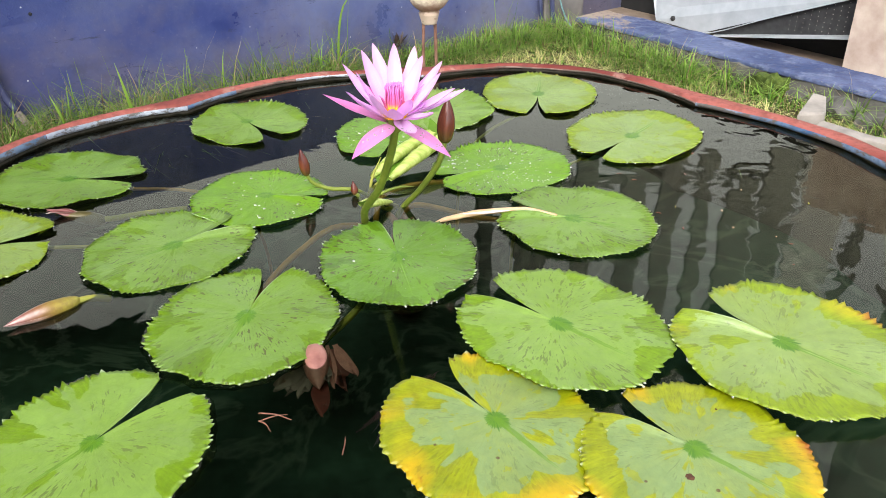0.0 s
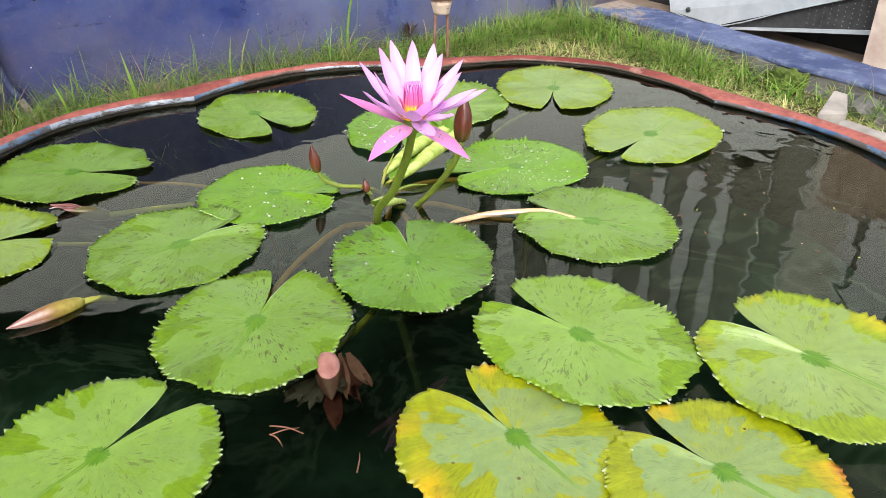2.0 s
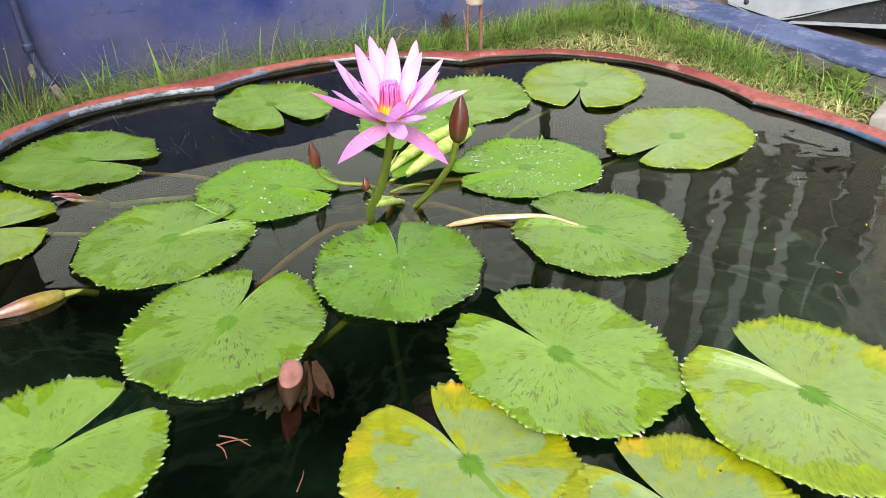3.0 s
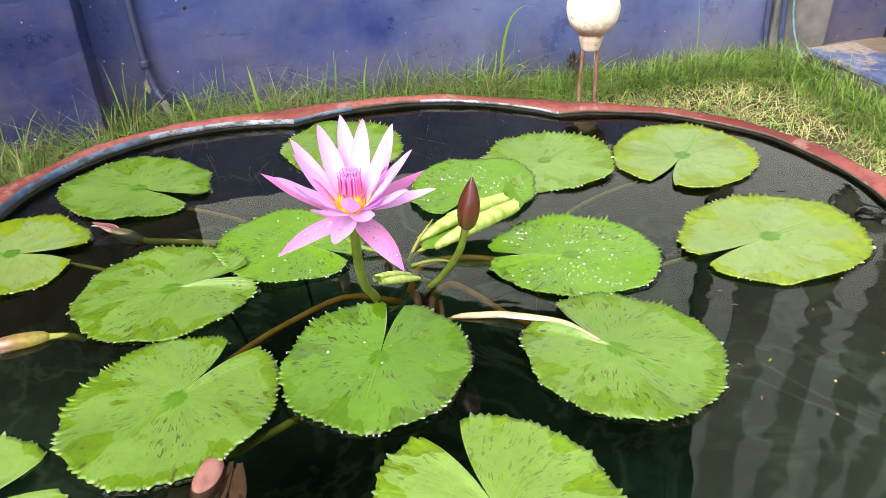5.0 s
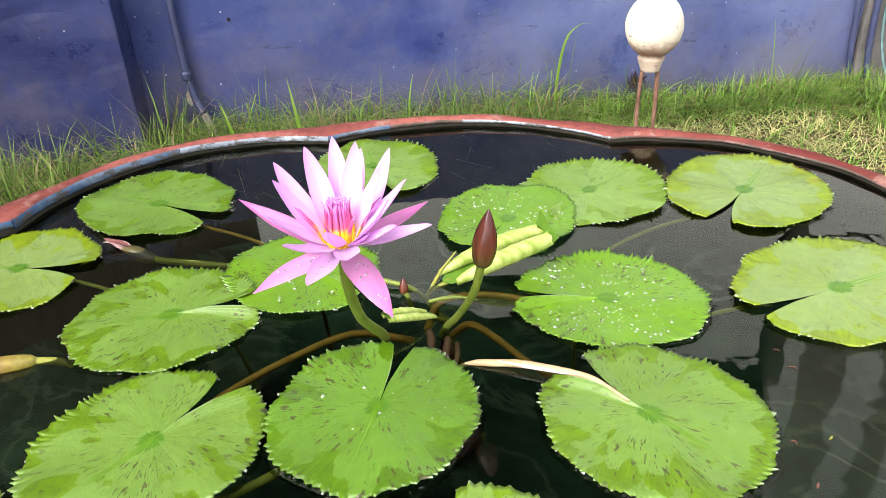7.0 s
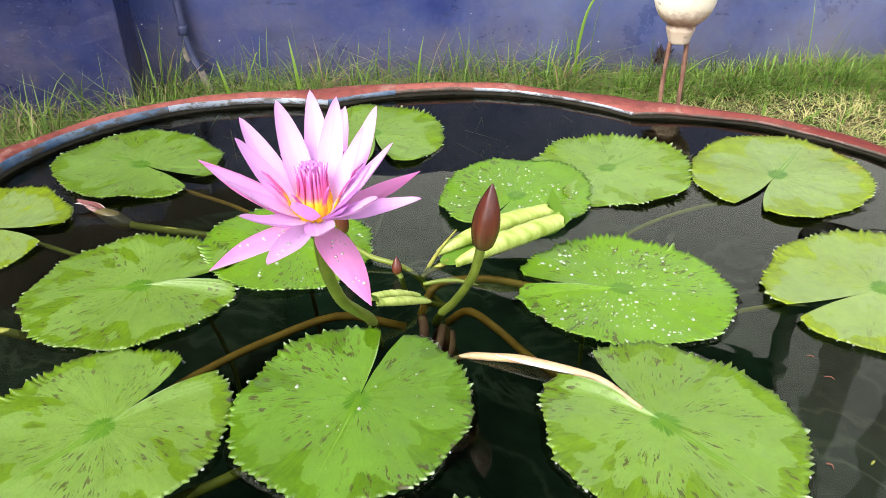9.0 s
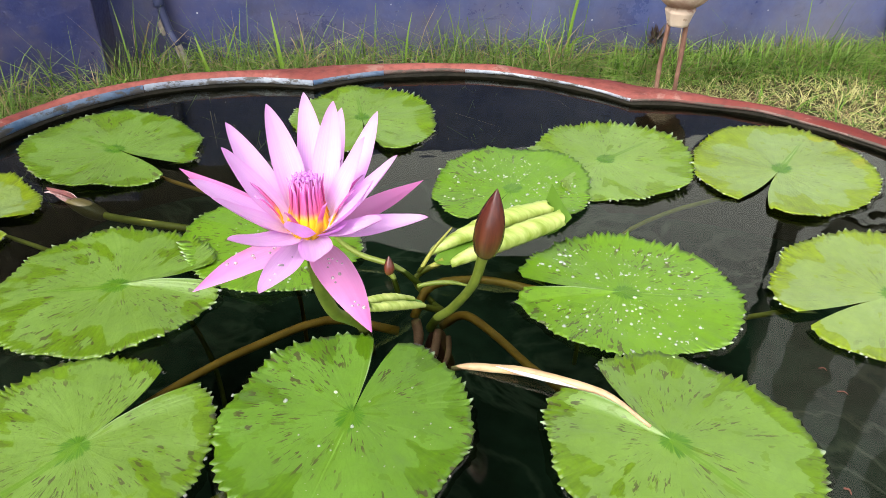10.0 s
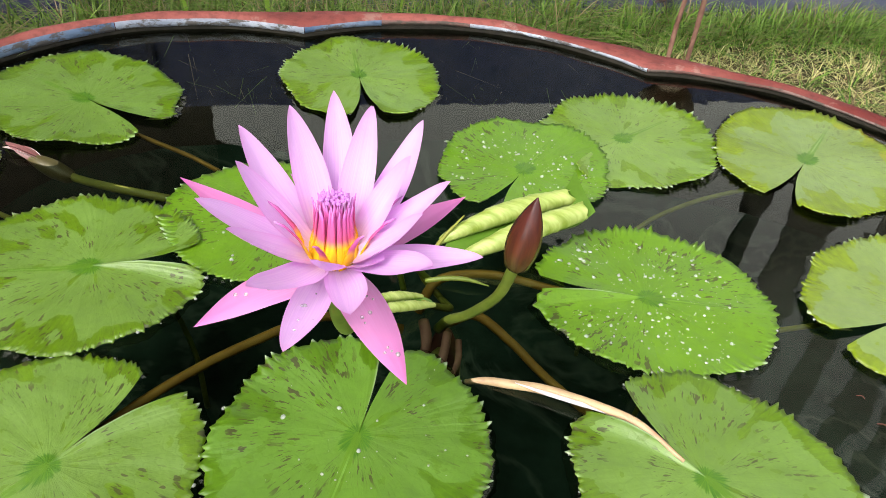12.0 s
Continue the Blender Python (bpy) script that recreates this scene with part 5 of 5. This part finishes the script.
for ringn, (count, el, r0, sc) in enumerate(((9, 60, 0.0120, 1.10), (24, 99, 0.0132, 0.98), (20, 101, 0.0112, 1.02), (12, 101, 0.0080, 1.06))):
    for q in range(count):
        az = 360 * q / count + 11 * ringn + random.uniform(-5, 5)
        c, s = math.cos(radians(az)), math.sin(radians(az))
        m = Matrix.Translation(HEART + Vector((r0 * c, r0 * s, 0.007))) @ Matrix.Rotation(radians(az), 4, "Z") @ Matrix.Rotation(-radians(el + random.uniform(-4, 4)), 4, "Y") @ Matrix.Diagonal((sc, sc, sc, 1))
        put("stamen", stamen_me, flower, at=m)
knob = bmesh.new()
bmesh.ops.create_icosphere(knob, subdivisions=1, radius=0.0012)
knob_me = bpy.data.meshes.new("anther")
knob.to_mesh(knob_me)
knob.free()
knob_me.materials.append(plain("anther_lilac", (0.42, 0.12, 0.48), (0.66, 0.28, 0.70), 200, 0.5, 0.2, 0.0003).m)
for q in range(22):
    rr, aa = 0.0066 * math.sqrt((q + 0.5) / 22), q * 2.4
    put("anther", knob_me, flower, at=Matrix.Translation(HEART + Vector((rr * math.cos(aa), rr * math.sin(aa), 0.0405 - 12 * rr * rr + random.uniform(0, 0.0012)))))
fd = random.Random(8)
vv, ff = [], []
for q in range(26):
    a, d, i0 = fd.uniform(0, 6.28), fd.uniform(0.2, 0.95), len(vv)
    az, el, ln, w = (SEPALS[1], SEPALS[0], SEPALS[1], PETALS[13])[q % 4]
    rot, ln = petal_pose(az, el, ln, 0.006, 0.0)
    cx, cy, s = ln * fd.uniform(0.15, 0.8), fd.uniform(-0.25, 0.25) * w, fd.uniform(0.0006, 0.0013)
    cz = (0.06 if el < 0 else -0.055) * ln * math.sin(math.pi * cx / ln) + (0.0002 if el < 0 else 0.003)
    for elv, rr in ((0.0, 1.0), (0.6, 0.75)):
        vv += [rot @ Vector((cx + s * rr * math.cos(k2 * math.pi / 4), cy + s * rr * math.sin(k2 * math.pi / 4), cz + s * elv)) for k2 in range(8)]
    vv.append(rot @ Vector((cx, cy, cz + s * 0.9)))
    ff += [(i0 + k2, i0 + (k2 + 1) % 8, i0 + 8 + (k2 + 1) % 8, i0 + 8 + k2) for k2 in range(8)] + [(i0 + 8 + k2, i0 + 8 + (k2 + 1) % 8, i0 + 16) for k2 in range(8)]
put("dew", mesh_of("dew", vv, ff, DROP), flower, "clear water drops", kind="stuff")


# ---------------------------------------------------------------- buds
def bud_mesh(name, length, width, mat, sharp=1.0, seed=0):
    """A pointed bud along +z with four overlapping sepals as ridges."""
    n, sides = 22, 20
    verts, polar = [], []
    for i in range(n):
        u = i / (n - 1)
        r = 0.5 * width * (math.sin(math.pi * (0.16 + 0.84 * u) ** 1.05) ** 0.8) * (1 - 0.22 * u ** 2) if u < 0.995 else 0.0002
        r = max(r * min(1.0, (u / 0.10) ** 0.5 + 0.1), 0.0002)
        for q in range(sides):
            a = 2 * math.pi * q / sides
            ridge = 1 + 0.06 * abs(math.sin(2 * a + 0.5 * u)) ** 6 + 0.02 * noise.noise((math.cos(a) * 2, math.sin(a) * 2, u * 3 + seed))
            verts.append((r * ridge * math.cos(a), r * ridge * math.sin(a), length * u))
            polar.append((q / sides, u, 0))
    faces = [(i * sides + q, i * sides + (q + 1) % sides, (i + 1) * sides + (q + 1) % sides, (i + 1) * sides + q) for i in range(n - 1) for q in range(sides)]
    faces.append(tuple(range(sides))[::-1])
    return mesh_of(name, verts, faces, mat, polar=polar)


def aim(p, q):
    """A pose at p whose +z points to q."""
    d = Vector(q) - Vector(p)
    return Matrix.Translation(p) @ d.to_track_quat("Z", "Y").to_matrix().to_4x4(), d.length


def bud(label, stem, foot, tip, width, mat, stem_r, stem_mat=None):
    thing = base("flower_bud", Matrix.Identity(4), label, "flower bud", "lily buds")
    m, ln = aim(foot, tip)
    put("bud", bud_mesh("bud", ln, width, mat), thing, at=m)
    if stem:
        put("stem", tube("stem", stem, stem_r, stem_mat or STEM, 20, 10), thing, "green stem")
    return thing


bud("upright dark maroon water lily bud on a curved green stem", [(-0.060, 0.990, -0.02), (-0.050, 0.984, 0.0), (-0.030, 0.967, 0.030), (-0.006, 0.948, 0.075), (0.003, 0.944, 0.110)],
    (0.003, 0.944, 0.104), (0.008, 0.952, 0.162), 0.0225, BUD, [0.0046, 0.0039, 0.0038, 0.0042])
bud("small dark maroon bud on a thin green stem", [(-0.085, 1.040, -0.02), (-0.115, 1.036, 0.002), (-0.150, 1.033, 0.008), (-0.172, 1.032, 0.018), (-0.180, 1.032, 0.031)],
    (-0.180, 1.032, 0.029), (-0.186, 1.034, 0.069), 0.0145, BUD, [0.0030, 0.0026])
bud("tiny dark maroon bud just above the water", [(-0.105, 1.02, -0.02), (-0.112, 1.022, 0.0), (-0.116, 1.022, 0.004)], (-0.116, 1.022, 0.001), (-0.118, 1.026, 0.021), 0.0105, BUD, [0.0028])
open_bud = bud("faded brownish-pink bud with a split tip lying on the water", [(-0.346, 1.022, -0.006), (-0.40, 1.010, -0.004), (-0.445, 1.012, -0.010), (-0.462, 1.016, -0.012)], (-0.452, 1.014, -0.014), (-0.508, 1.007, 0.003), 0.018, SUNKEN_BUD, [0.0042, 0.0040], STALK_GREEN)
bud("long faded pink-tipped bud lying on the water", [(-0.395, 0.815, -0.012), (-0.408, 0.805, -0.003), (-0.425, 0.792, 0.002)], (-0.418, 0.797, 0.002), (-0.481, 0.746, 0.006), 0.0185, FADED, [0.0040, 0.0042], STALK_GREEN)

for az, w, mt, rise in ((0.06, 0.014, BUD_TIP, 0.08), (-0.06, 0.011, PALE_SEPAL, -0.02), (0.0, 0.008, MAROON, 0.04)):
    d = Vector((-0.99, -0.12 + az, 0.16 + rise)).normalized()
    mm = Matrix.Translation((-0.486, 1.010, 0.0015)) @ d.to_track_quat("X", "Z").to_matrix().to_4x4()
    put("sepal", petal_mesh("sepal", 0.040, w, mt, -0.04, -0.7 if rise > 0.05 else 0.5, 240), open_bud, {BUD_TIP: "maroon-pink pointed sepal", PALE_SEPAL: "pale lower sepal"}.get(mt, "dark inner petal"), at=mm)

# spent flower hanging under the surface
spent = base("spent_flower", Matrix.Identity(4), "sunken rotting maroon flower with torn petals", "spent flower")
m, ln = aim((-0.157, 0.690, -0.004), (-0.150, 0.632, -0.012))
put("bud", bud_mesh("bud", ln, 0.027, ROT), spent, "pinkish-brown closed core", at=m)
for i, (p, q, w, mt) in enumerate([((-0.150, 0.66, -0.018), (-0.145, 0.596, -0.016), 0.018, MAROON), ((-0.138, 0.686, -0.006), (-0.122, 0.622, -0.014), 0.020, MAROON), ((-0.144, 0.69, -0.004), (-0.134, 0.628, -0.012), 0.010, ROT),
                                   ((-0.165, 0.672, -0.012), (-0.196, 0.634, -0.014), 0.018, GREY_ROT), ((-0.163, 0.668, -0.014), (-0.184, 0.628, -0.015), 0.017, GREY_ROT), ((-0.160, 0.66, -0.015), (-0.170, 0.622, -0.015), 0.012, GREY_ROT),
                                   ((-0.136, 0.690, -0.004), (-0.112, 0.640, -0.008), 0.014, ROT), ((-0.148, 0.67, -0.008), (-0.140, 0.634, -0.006), 0.011, GREY_ROT)]):
    d = Vector(q) - Vector(p)
    mm = Matrix.Translation(p) @ d.to_track_quat("X", "Z").to_matrix().to_4x4()
    put("petal", petal_mesh("petal", d.length, w, mt, 0.04, 0.3, 200 + i, 0.55, 0.5, 0.9), spent, at=mm)
put("stem", tube("stem", [(-0.156, 0.692, -0.006), (-0.143, 0.712, -0.008), (-0.111, 0.768, -0.012), (-0.075, 0.87, -0.020), CROWN], [0.0042, 0.0040], STALK_GREEN, 18, 8), spent, "yellowish stem under water")


# ---------------------------------------------------------------- rolled young leaves, peeled stalk, loose bits
def rolled_leaf(a, b, w, turns, mat_in, label):
    """A young leaf whose two sides are rolled inwards, from its stalk a to its tip b."""
    a, b = Vector(a), Vector(b)
    thing = base("rolled_leaf", Matrix.Identity(4), label, "young leaf")
    d = (b - a).normalized()
    side = d.cross(Vector((0, 0, 1))).normalized()
    up = side.cross(d)
    length = (b - a).length
    for sgn in (1, -1):
        verts = []
        nu, nv = 40, 30
        for i in range(nu):
            u = i / (nu - 1)
            r = w * (0.34 + 0.66 * min(1.0, u / 0.45) ** 0.7) * (1 - 0.18 * max(0.0, u - 0.7) / 0.3)
            r *= 1 + 0.05 * noise.noise((u * 14, sgn * 3, 1))
            off = w * (0.95 + 0.35 * math.sin(math.pi * min(1.0, 0.25 + 0.75 * u)) ** 0.6) + 0.0006 * noise.noise((u * 20, sgn, 5))
            for j in range(nv):
                s = j / (nv - 1)
                ang = -math.pi / 2 - 0.3 + s * 2 * math.pi * turns
                rr = r * (1 - 0.30 * s)
                ragged = 0.05 * noise.noise((s * 9, sgn * 5, 2)) * u ** 6
                p = a + d * (length * ((0.02 + 0.96 * u if sgn > 0 else 0.10 + 0.90 * u) + ragged))
                crinkle = 0.02 * r * math.sin(u * 95 + 5 * s + sgn) + 0.03 * r * noise.noise((u * 36, s * 8, sgn))
                verts.append(p + side * -sgn * (off + (rr + crinkle) * math.cos(ang)) + up * (r + (rr + crinkle) * math.sin(ang)))
        put("roll", mesh_of("roll", verts, grid_faces(nu, nv), ROLLED), thing, "yellow-green ribbed roll")
    verts = []
    for i in range(22):
        u = i / 21
        for j in range(9):
            v = 2 * j / 8 - 1
            lift = 1.6 * w * max(0.0, (u - 0.86) / 0.14) ** 1.5 * (1 - 0.5 * v) + 0.05 * w * math.sin(u * 23 + v * 4)
            verts.append(a + d * (length * (0.01 + 1.05 * u)) + side * v * w * (0.3 + 1.5 * min(1, u / 0.2) ** 0.6) + up * (0.0012 + 0.12 * w * v * v + lift))
    put("blade", mesh_of("blade", verts, grid_faces(22, 9), mat_in, polar=[(2.0, 0.45, 0)] * 198), thing, "bright green middle")
    put("stalk", tube("stalk", [CROWN + Vector((-0.02, 0.03, 0.02)), a - d * 0.02 - Vector((0, 0, 0.01)), a + d * 0.01], 0.003, STALK_GREEN, 10, 8), thing)
    return thing


rolled_leaf((-0.084, 1.056, 0.002), (0.012, 1.142, 0.027), 0.0112, 1.5, LEAF_FRESH, "young yellow-green leaf with both sides rolled in")
rolled_leaf((-0.070, 0.996, 0.001), (-0.104, 0.950, 0.018), 0.0048, 1.4, LEAF_FRESH, "small tightly rolled yellow-green leaf")
put("leaf_shoot", tube("leaf_shoot", [(-0.096, 1.045, -0.005), (-0.090, 1.066, 0.010), (-0.077, 1.083, 0.030)], [0.0022, 0.0020, 0.0007], STALK_GREEN, 10, 8), label="thin green leaf shoot standing out of the water", category="shoot")
put("leaf_shoot", tube("leaf_shoot", [(-0.085, 1.018, 0.001), (-0.070, 1.024, 0.005), (-0.052, 1.029, 0.007), (-0.033, 1.032, 0.005)], [0.0020, 0.0024, 0.0020, 0.0005], STEM, 14, 8), label="pointed yellow-green leaf shoot lying over the water", category="shoot")

stalk = base("peeled_stalk", Matrix.Identity(4), "pale peeled leaf stalk lying on the water", "stalk")
put("core", tube("core", [(-0.016, 0.932, -0.004), (-0.002, 0.935, 0.001), (0.015, 0.938, 0.003), (0.042, 0.943, 0.005), (0.079, 0.944, 0.006), (0.112, 0.940, 0.0075), (0.147, 0.923, 0.006)], [0.0020, 0.0030, 0.0036, 0.0038, 0.0036, 0.0030, 0.0012], PALE_STALK, 34, 12, 0.06, 4), stalk)
put("peel", tube("peel", [(0.020, 0.9375, 0.0075), (0.045, 0.9385, 0.0068), (0.070, 0.9395, 0.0072), (0.088, 0.9385, 0.0080)], [0.0003, 0.0016, 0.0017, 0.0002], plain("stalk_skin", (0.52, 0.46, 0.46), (0.78, 0.74, 0.74), 60, 0.3, 0.2, 0.0005).m, 16, 8), stalk, "thin whitish peel")
roots = base("root_crown", Matrix.Identity(4), "dark root crown with pale root ends under the water", "root")
put("crown", tube("crown", [(-0.05, 1.0, -0.17), (-0.055, 1.0, -0.10), (-0.058, 1.002, -0.035)], [0.030, 0.020, 0.008], MAROON, 12, 16, 0.3, 5), roots)
for p, q, r in (((-0.072, 0.985, -0.012), (-0.060, 0.957, -0.030), 0.0048), ((-0.050, 0.985, -0.016), (-0.048, 0.945, -0.045), 0.0040), ((-0.040, 0.985, -0.02), (-0.034, 0.955, -0.04), 0.0028)):
    mid = (Vector(p) + Vector(q)) / 2 + Vector((0.003, 0, 0.004))
    put("root", tube("root", [p, mid, q, Vector(q) - Vector((0, 0.01, 0.06))], [r, r, 0.8 * r, 0.5 * r], ROOT, 12, 8, 0.2, 3), roots, "pinkish-brown root end")
for i, (p, q, r) in enumerate([((-0.201, 0.590, 0.0012), (-0.171, 0.578, 0.0012), 0.0011), ((-0.200, 0.579, 0.0012), (-0.175, 0.585, 0.0016), 0.0009), ((-0.200, 0.580, 0.0011), (-0.188, 0.565, 0.0011), 0.0010), ((-0.125, 0.531, 0.001), (-0.123, 0.552, 0.001), 0.0009),
                               ((0.264, 1.048, 0.0005), (0.270, 1.047, 0.0005), 0.0005), ((0.278, 1.025, 0.0005), (0.286, 1.024, 0.0005), 0.0006), ((0.281, 0.924, 0.0006), (0.286, 0.920, 0.0006), 0.0010)]):
    mid = (Vector(p) + Vector(q)) / 2 + Vector((0.001, 0.002, 0.0003))
    put("twig", tube("twig", [p, mid, q], [0.7 * r, 0.7 * r, 0.3 * r], TWIG, 8, 6), label="thin dry brown twig floating on the water", category="twig", group="floating bits")


for i in range(16):
    rf = random.Random(300 + i)
    x, y = rf.uniform(0.27, 0.50), rf.uniform(0.70, 1.12)
    fleck_bm = bmesh.new()
    bmesh.ops.create_icosphere(fleck_bm, subdivisions=2, radius=1.0)
    ln, wd = rf.uniform(0.0012, 0.004), rf.uniform(0.0006, 0.0016)
    for v in fleck_bm.verts:
        d = 1 + 0.4 * noise.noise(v.co * 1.5 + Vector((i * 3.1, 0, 0)))
        v.co = Vector((v.co.x * ln * d, v.co.y * wd * d, v.co.z * 0.0004))
    fleck_me = bpy.data.meshes.new("plant_fleck")
    fleck_bm.to_mesh(fleck_me)
    fleck_bm.free()
    fleck_me.materials.append((PALE_STALK, TWIG, STALK_GREEN)[i % 3])
    put("plant_fleck", fleck_me, label=("tiny pale plant scrap floating on the water", "tiny brown plant scrap floating on the water", "tiny green plant scrap floating on the water")[i % 3], category="plant scrap", group="floating bits", at=pose(x, y, 0.0006, 0, 0, rf.uniform(0, 360)))


# ---------------------------------------------------------------- grass
def blades(name, spots, mat, label):
    """spots: (x, y, z, height, lean direction, lean, width)."""
    vv, ff, pol = [], [], []
    for x, y, z, h, az, lean, w in spots:
        c, s = math.cos(az), math.sin(az)
        i0 = len(vv)
        for t, ww in ((0, 0.8), (0.35, 1.0), (0.7, 0.7)):
            d = lean * h * t * t
            px, py, pz = x + c * d, y + s * d, z + h * (t - 0.35 * lean * t * t)
            vv += [(px - s * w * ww, py + c * w * ww, pz), (px + s * w * ww, py - c * w * ww, pz)]
            pol += [(0, t, 0), (0, t, 0)]
        vv.append((x + c * lean * h, y + s * lean * h, z + h * (1 - 0.35 * lean)))
        pol.append((0, 1, 0))
        ff += [(i0, i0 + 1, i0 + 3, i0 + 2), (i0 + 2, i0 + 3, i0 + 5, i0 + 4), (i0 + 4, i0 + 5, i0 + 6)]
    return put(name, mesh_of(name, vv, ff, mat, polar=pol), label=label, category="grass", kind="stuff")


rg = random.Random(21)


def free(x, y):
    """True on the lawn: outside the rim, before the wall and the kerb."""
    dx, dy = x - POND.x, y - POND.y
    if math.hypot(dx, dy) < pond_edge(math.degrees(math.atan2(dy, dx)))[0] + 0.05:
        return False
    if y > 2.007 + 0.6 * x - 0.012 or (x < -0.873 + 0.05 and y > 1.885 + 0.6 * x - 0.012):
        return False
    return (Vector((x, y, 0)) - K0).dot(KN) < -0.135


green, dark, dry, thatch = [], [], [], []
while len(green) + len(dry) + len(dark) + len(thatch) < 30000:
    x, y = rg.uniform(-1.5, 1.15), rg.uniform(0.7, 2.35)
    if not free(x, y):
        continue
    to_wall = (2.007 + 0.6 * x - y) / 1.166
    to_kerb = -0.13 - (Vector((x, y, 0)) - K0).dot(KN)
    left = x < -0.12 + 0.15 * noise.noise((x * 6, y * 6, 9))
    sunny = noise.noise((x * 4, y * 4, 0)) * 0.3 + max(0, min(1, 2.2 * min(to_wall, to_kerb + 0.05))) * (0.3 if left else 1.25)
    is_dry = rg.random() < min(0.93, max(0.15, sunny * 2.0))
    h = rg.uniform(0.012, 0.034) if is_dry else rg.uniform(0.025, 0.055)
    tuft = 0.75 + 0.9 * noise.noise((x * 16, y * 16, 4))
    if rg.random() > tuft + (0.55 if left else 0.5):
        continue
    h *= max(0.45, min(1.3, tuft + 0.3))
    item = (x, y, GROUND - 0.004, h, rg.uniform(0, 6.28), rg.uniform(0.4, 2.0), rg.uniform(0.0006, 0.0013))
    if left:
        (thatch if is_dry or rg.random() < 0.45 else dark).append(item)
    else:
        (thatch if rg.random() < 0.20 else dry if is_dry else green).append(item)
# tufts: blades that spring from one root and arch outwards
made = 0
while made < 3200:
    x, y = rg.uniform(-1.5, 1.15), rg.uniform(0.7, 2.35)
    if not free(x, y):
        continue
    to_wall = (2.007 + 0.6 * x - y) / 1.166
    to_kerb = -0.13 - (Vector((x, y, 0)) - K0).dot(KN)
    left = x < -0.12 + 0.15 * noise.noise((x * 6, y * 6, 9))
    near = min(to_wall, to_kerb)
    clump = noise.noise((x * 7, y * 7, 12))
    if x > 0.66 and rg.random() < 0.85:
        continue
    if rg.random() > (0.75 + 0.8 * clump if left else max(0.02, 1.2 - 7.5 * near) + 0.25 * clump):
        continue
    made += 1
    size = rg.uniform(0.05, 0.085) * (1.0 if not left else rg.choice((1.0, 1.2, 1.5, 1.9))) * (1.0 + 0.5 * max(0.0, clump)) * (1.0 if near < 0.12 or left else 0.6)
    for _ in range(rg.randint(6, 15)):
        az, lean = rg.uniform(0, 6.28), rg.choice((0.3, 0.8, 1.2, 1.6, 2.0)) * rg.uniform(0.7, 1.2)
        px, py = x + 0.012 * rg.random() * math.cos(az), y + 0.012 * rg.random() * math.sin(az)
        if not free(px + 0.4 * lean * size * math.cos(az), py + 0.4 * lean * size * math.sin(az)):
            continue
        item = (px, py, GROUND - 0.004, size * rg.uniform(0.5, 1.25), az, lean, rg.uniform(0.0006, 0.0015))
        (thatch if rg.random() < (0.22 if left else 0.12) else dark if rg.random() < (0.93 if left else 0.45) else green).append(item)
# a few thin seed stalks stand above the tufts along the wall
for _ in range(36):
    x = rg.uniform(-1.1, 0.45)
    y = 2.007 + 0.6 * x - rg.uniform(0.02, 0.14) - (0.10 if x < -0.85 else 0)
    if free(x, y):
        dark.append((x, y, GROUND, rg.uniform(0.12, 0.20), rg.uniform(0, 6.28), rg.uniform(0.1, 0.7), rg.uniform(0.0005, 0.0010)))
blades("grass", green, GRASS, "green grass tufts between the pond rim and the wall")
blades("dark_grass", dark, GRASS_DARK, "dark green thin grass at the foot of the wall")
blades("dry_grass", dry, GRASS_DRY, "pale dry yellow-green grass on the lawn")
blades("thatch", thatch, THATCH, "short brown dead grass at the foot of the wall")


def tall_blade(pts, w, label):
    line = spline(pts, 12)
    vv, pol = [], []
    side = Vector((0.85, 0.5, 0))
    for i, p in enumerate(line):
        t = i / 11
        ww = w * (1 - t ** 2.5) + 0.0002
        fold = Vector((0.5, -0.85, 0)) * ww * 0.4
        vv += [p - side * ww, p + fold, p + side * ww]
        pol += [(0, t, 0)] * 3
    put("grass_blade", mesh_of("grass_blade", vv, grid_faces(12, 3), GRASS_TALL, polar=pol), label=label, category="grass blade", group="tall grass blades")


tall_blade([(-0.545, 1.515, GROUND), (-0.548, 1.513, -0.04), (-0.553, 1.512, 0.01), (-0.560, 1.512, 0.058)], 0.0035, "tall upright bright green grass blade behind the rim")
tall_blade([(-0.165, 1.882, GROUND), (-0.160, 1.880, -0.02), (-0.146, 1.884, 0.055), (-0.122, 1.90, 0.082), (-0.100, 1.91, 0.080)], 0.0030, "tall arching green grass blade by the wall")
tall_blade([(-0.162, 1.885, GROUND), (-0.158, 1.88, -0.06), (-0.13, 1.88, -0.035), (-0.105, 1.885, -0.045)], 0.0035, "bent green grass blade by the wall")
tall_blade([(-0.17, 1.88, GROUND), (-0.19, 1.86, -0.06), (-0.24, 1.83, -0.04), (-0.30, 1.79, -0.07)], 0.003, "arching green grass blade by the wall")
tall_blade([(0.245, 2.06, GROUND), (0.243, 2.06, -0.04), (0.238, 2.065, 0.03), (0.232, 2.07, 0.07)], 0.0009, "thin tall grass stalk by the wall")
tall_blade([(0.12, 2.00, GROUND), (0.13, 2.0, -0.085), (0.15, 2.01, -0.078), (0.17, 2.02, -0.088)], 0.003, "dry curled grass blade on the lawn")
tall_blade([(-0.66, 1.46, GROUND), (-0.655, 1.46, -0.05), (-0.66, 1.455, -0.01), (-0.668, 1.455, 0.02)], 0.003, "short upright grass blade by the wall")
tall_blade([(-0.40, 1.67, GROUND), (-0.398, 1.67, -0.04), (-0.395, 1.675, 0.0), (-0.39, 1.68, 0.03)], 0.0018, "thin grass stalk by the wall")
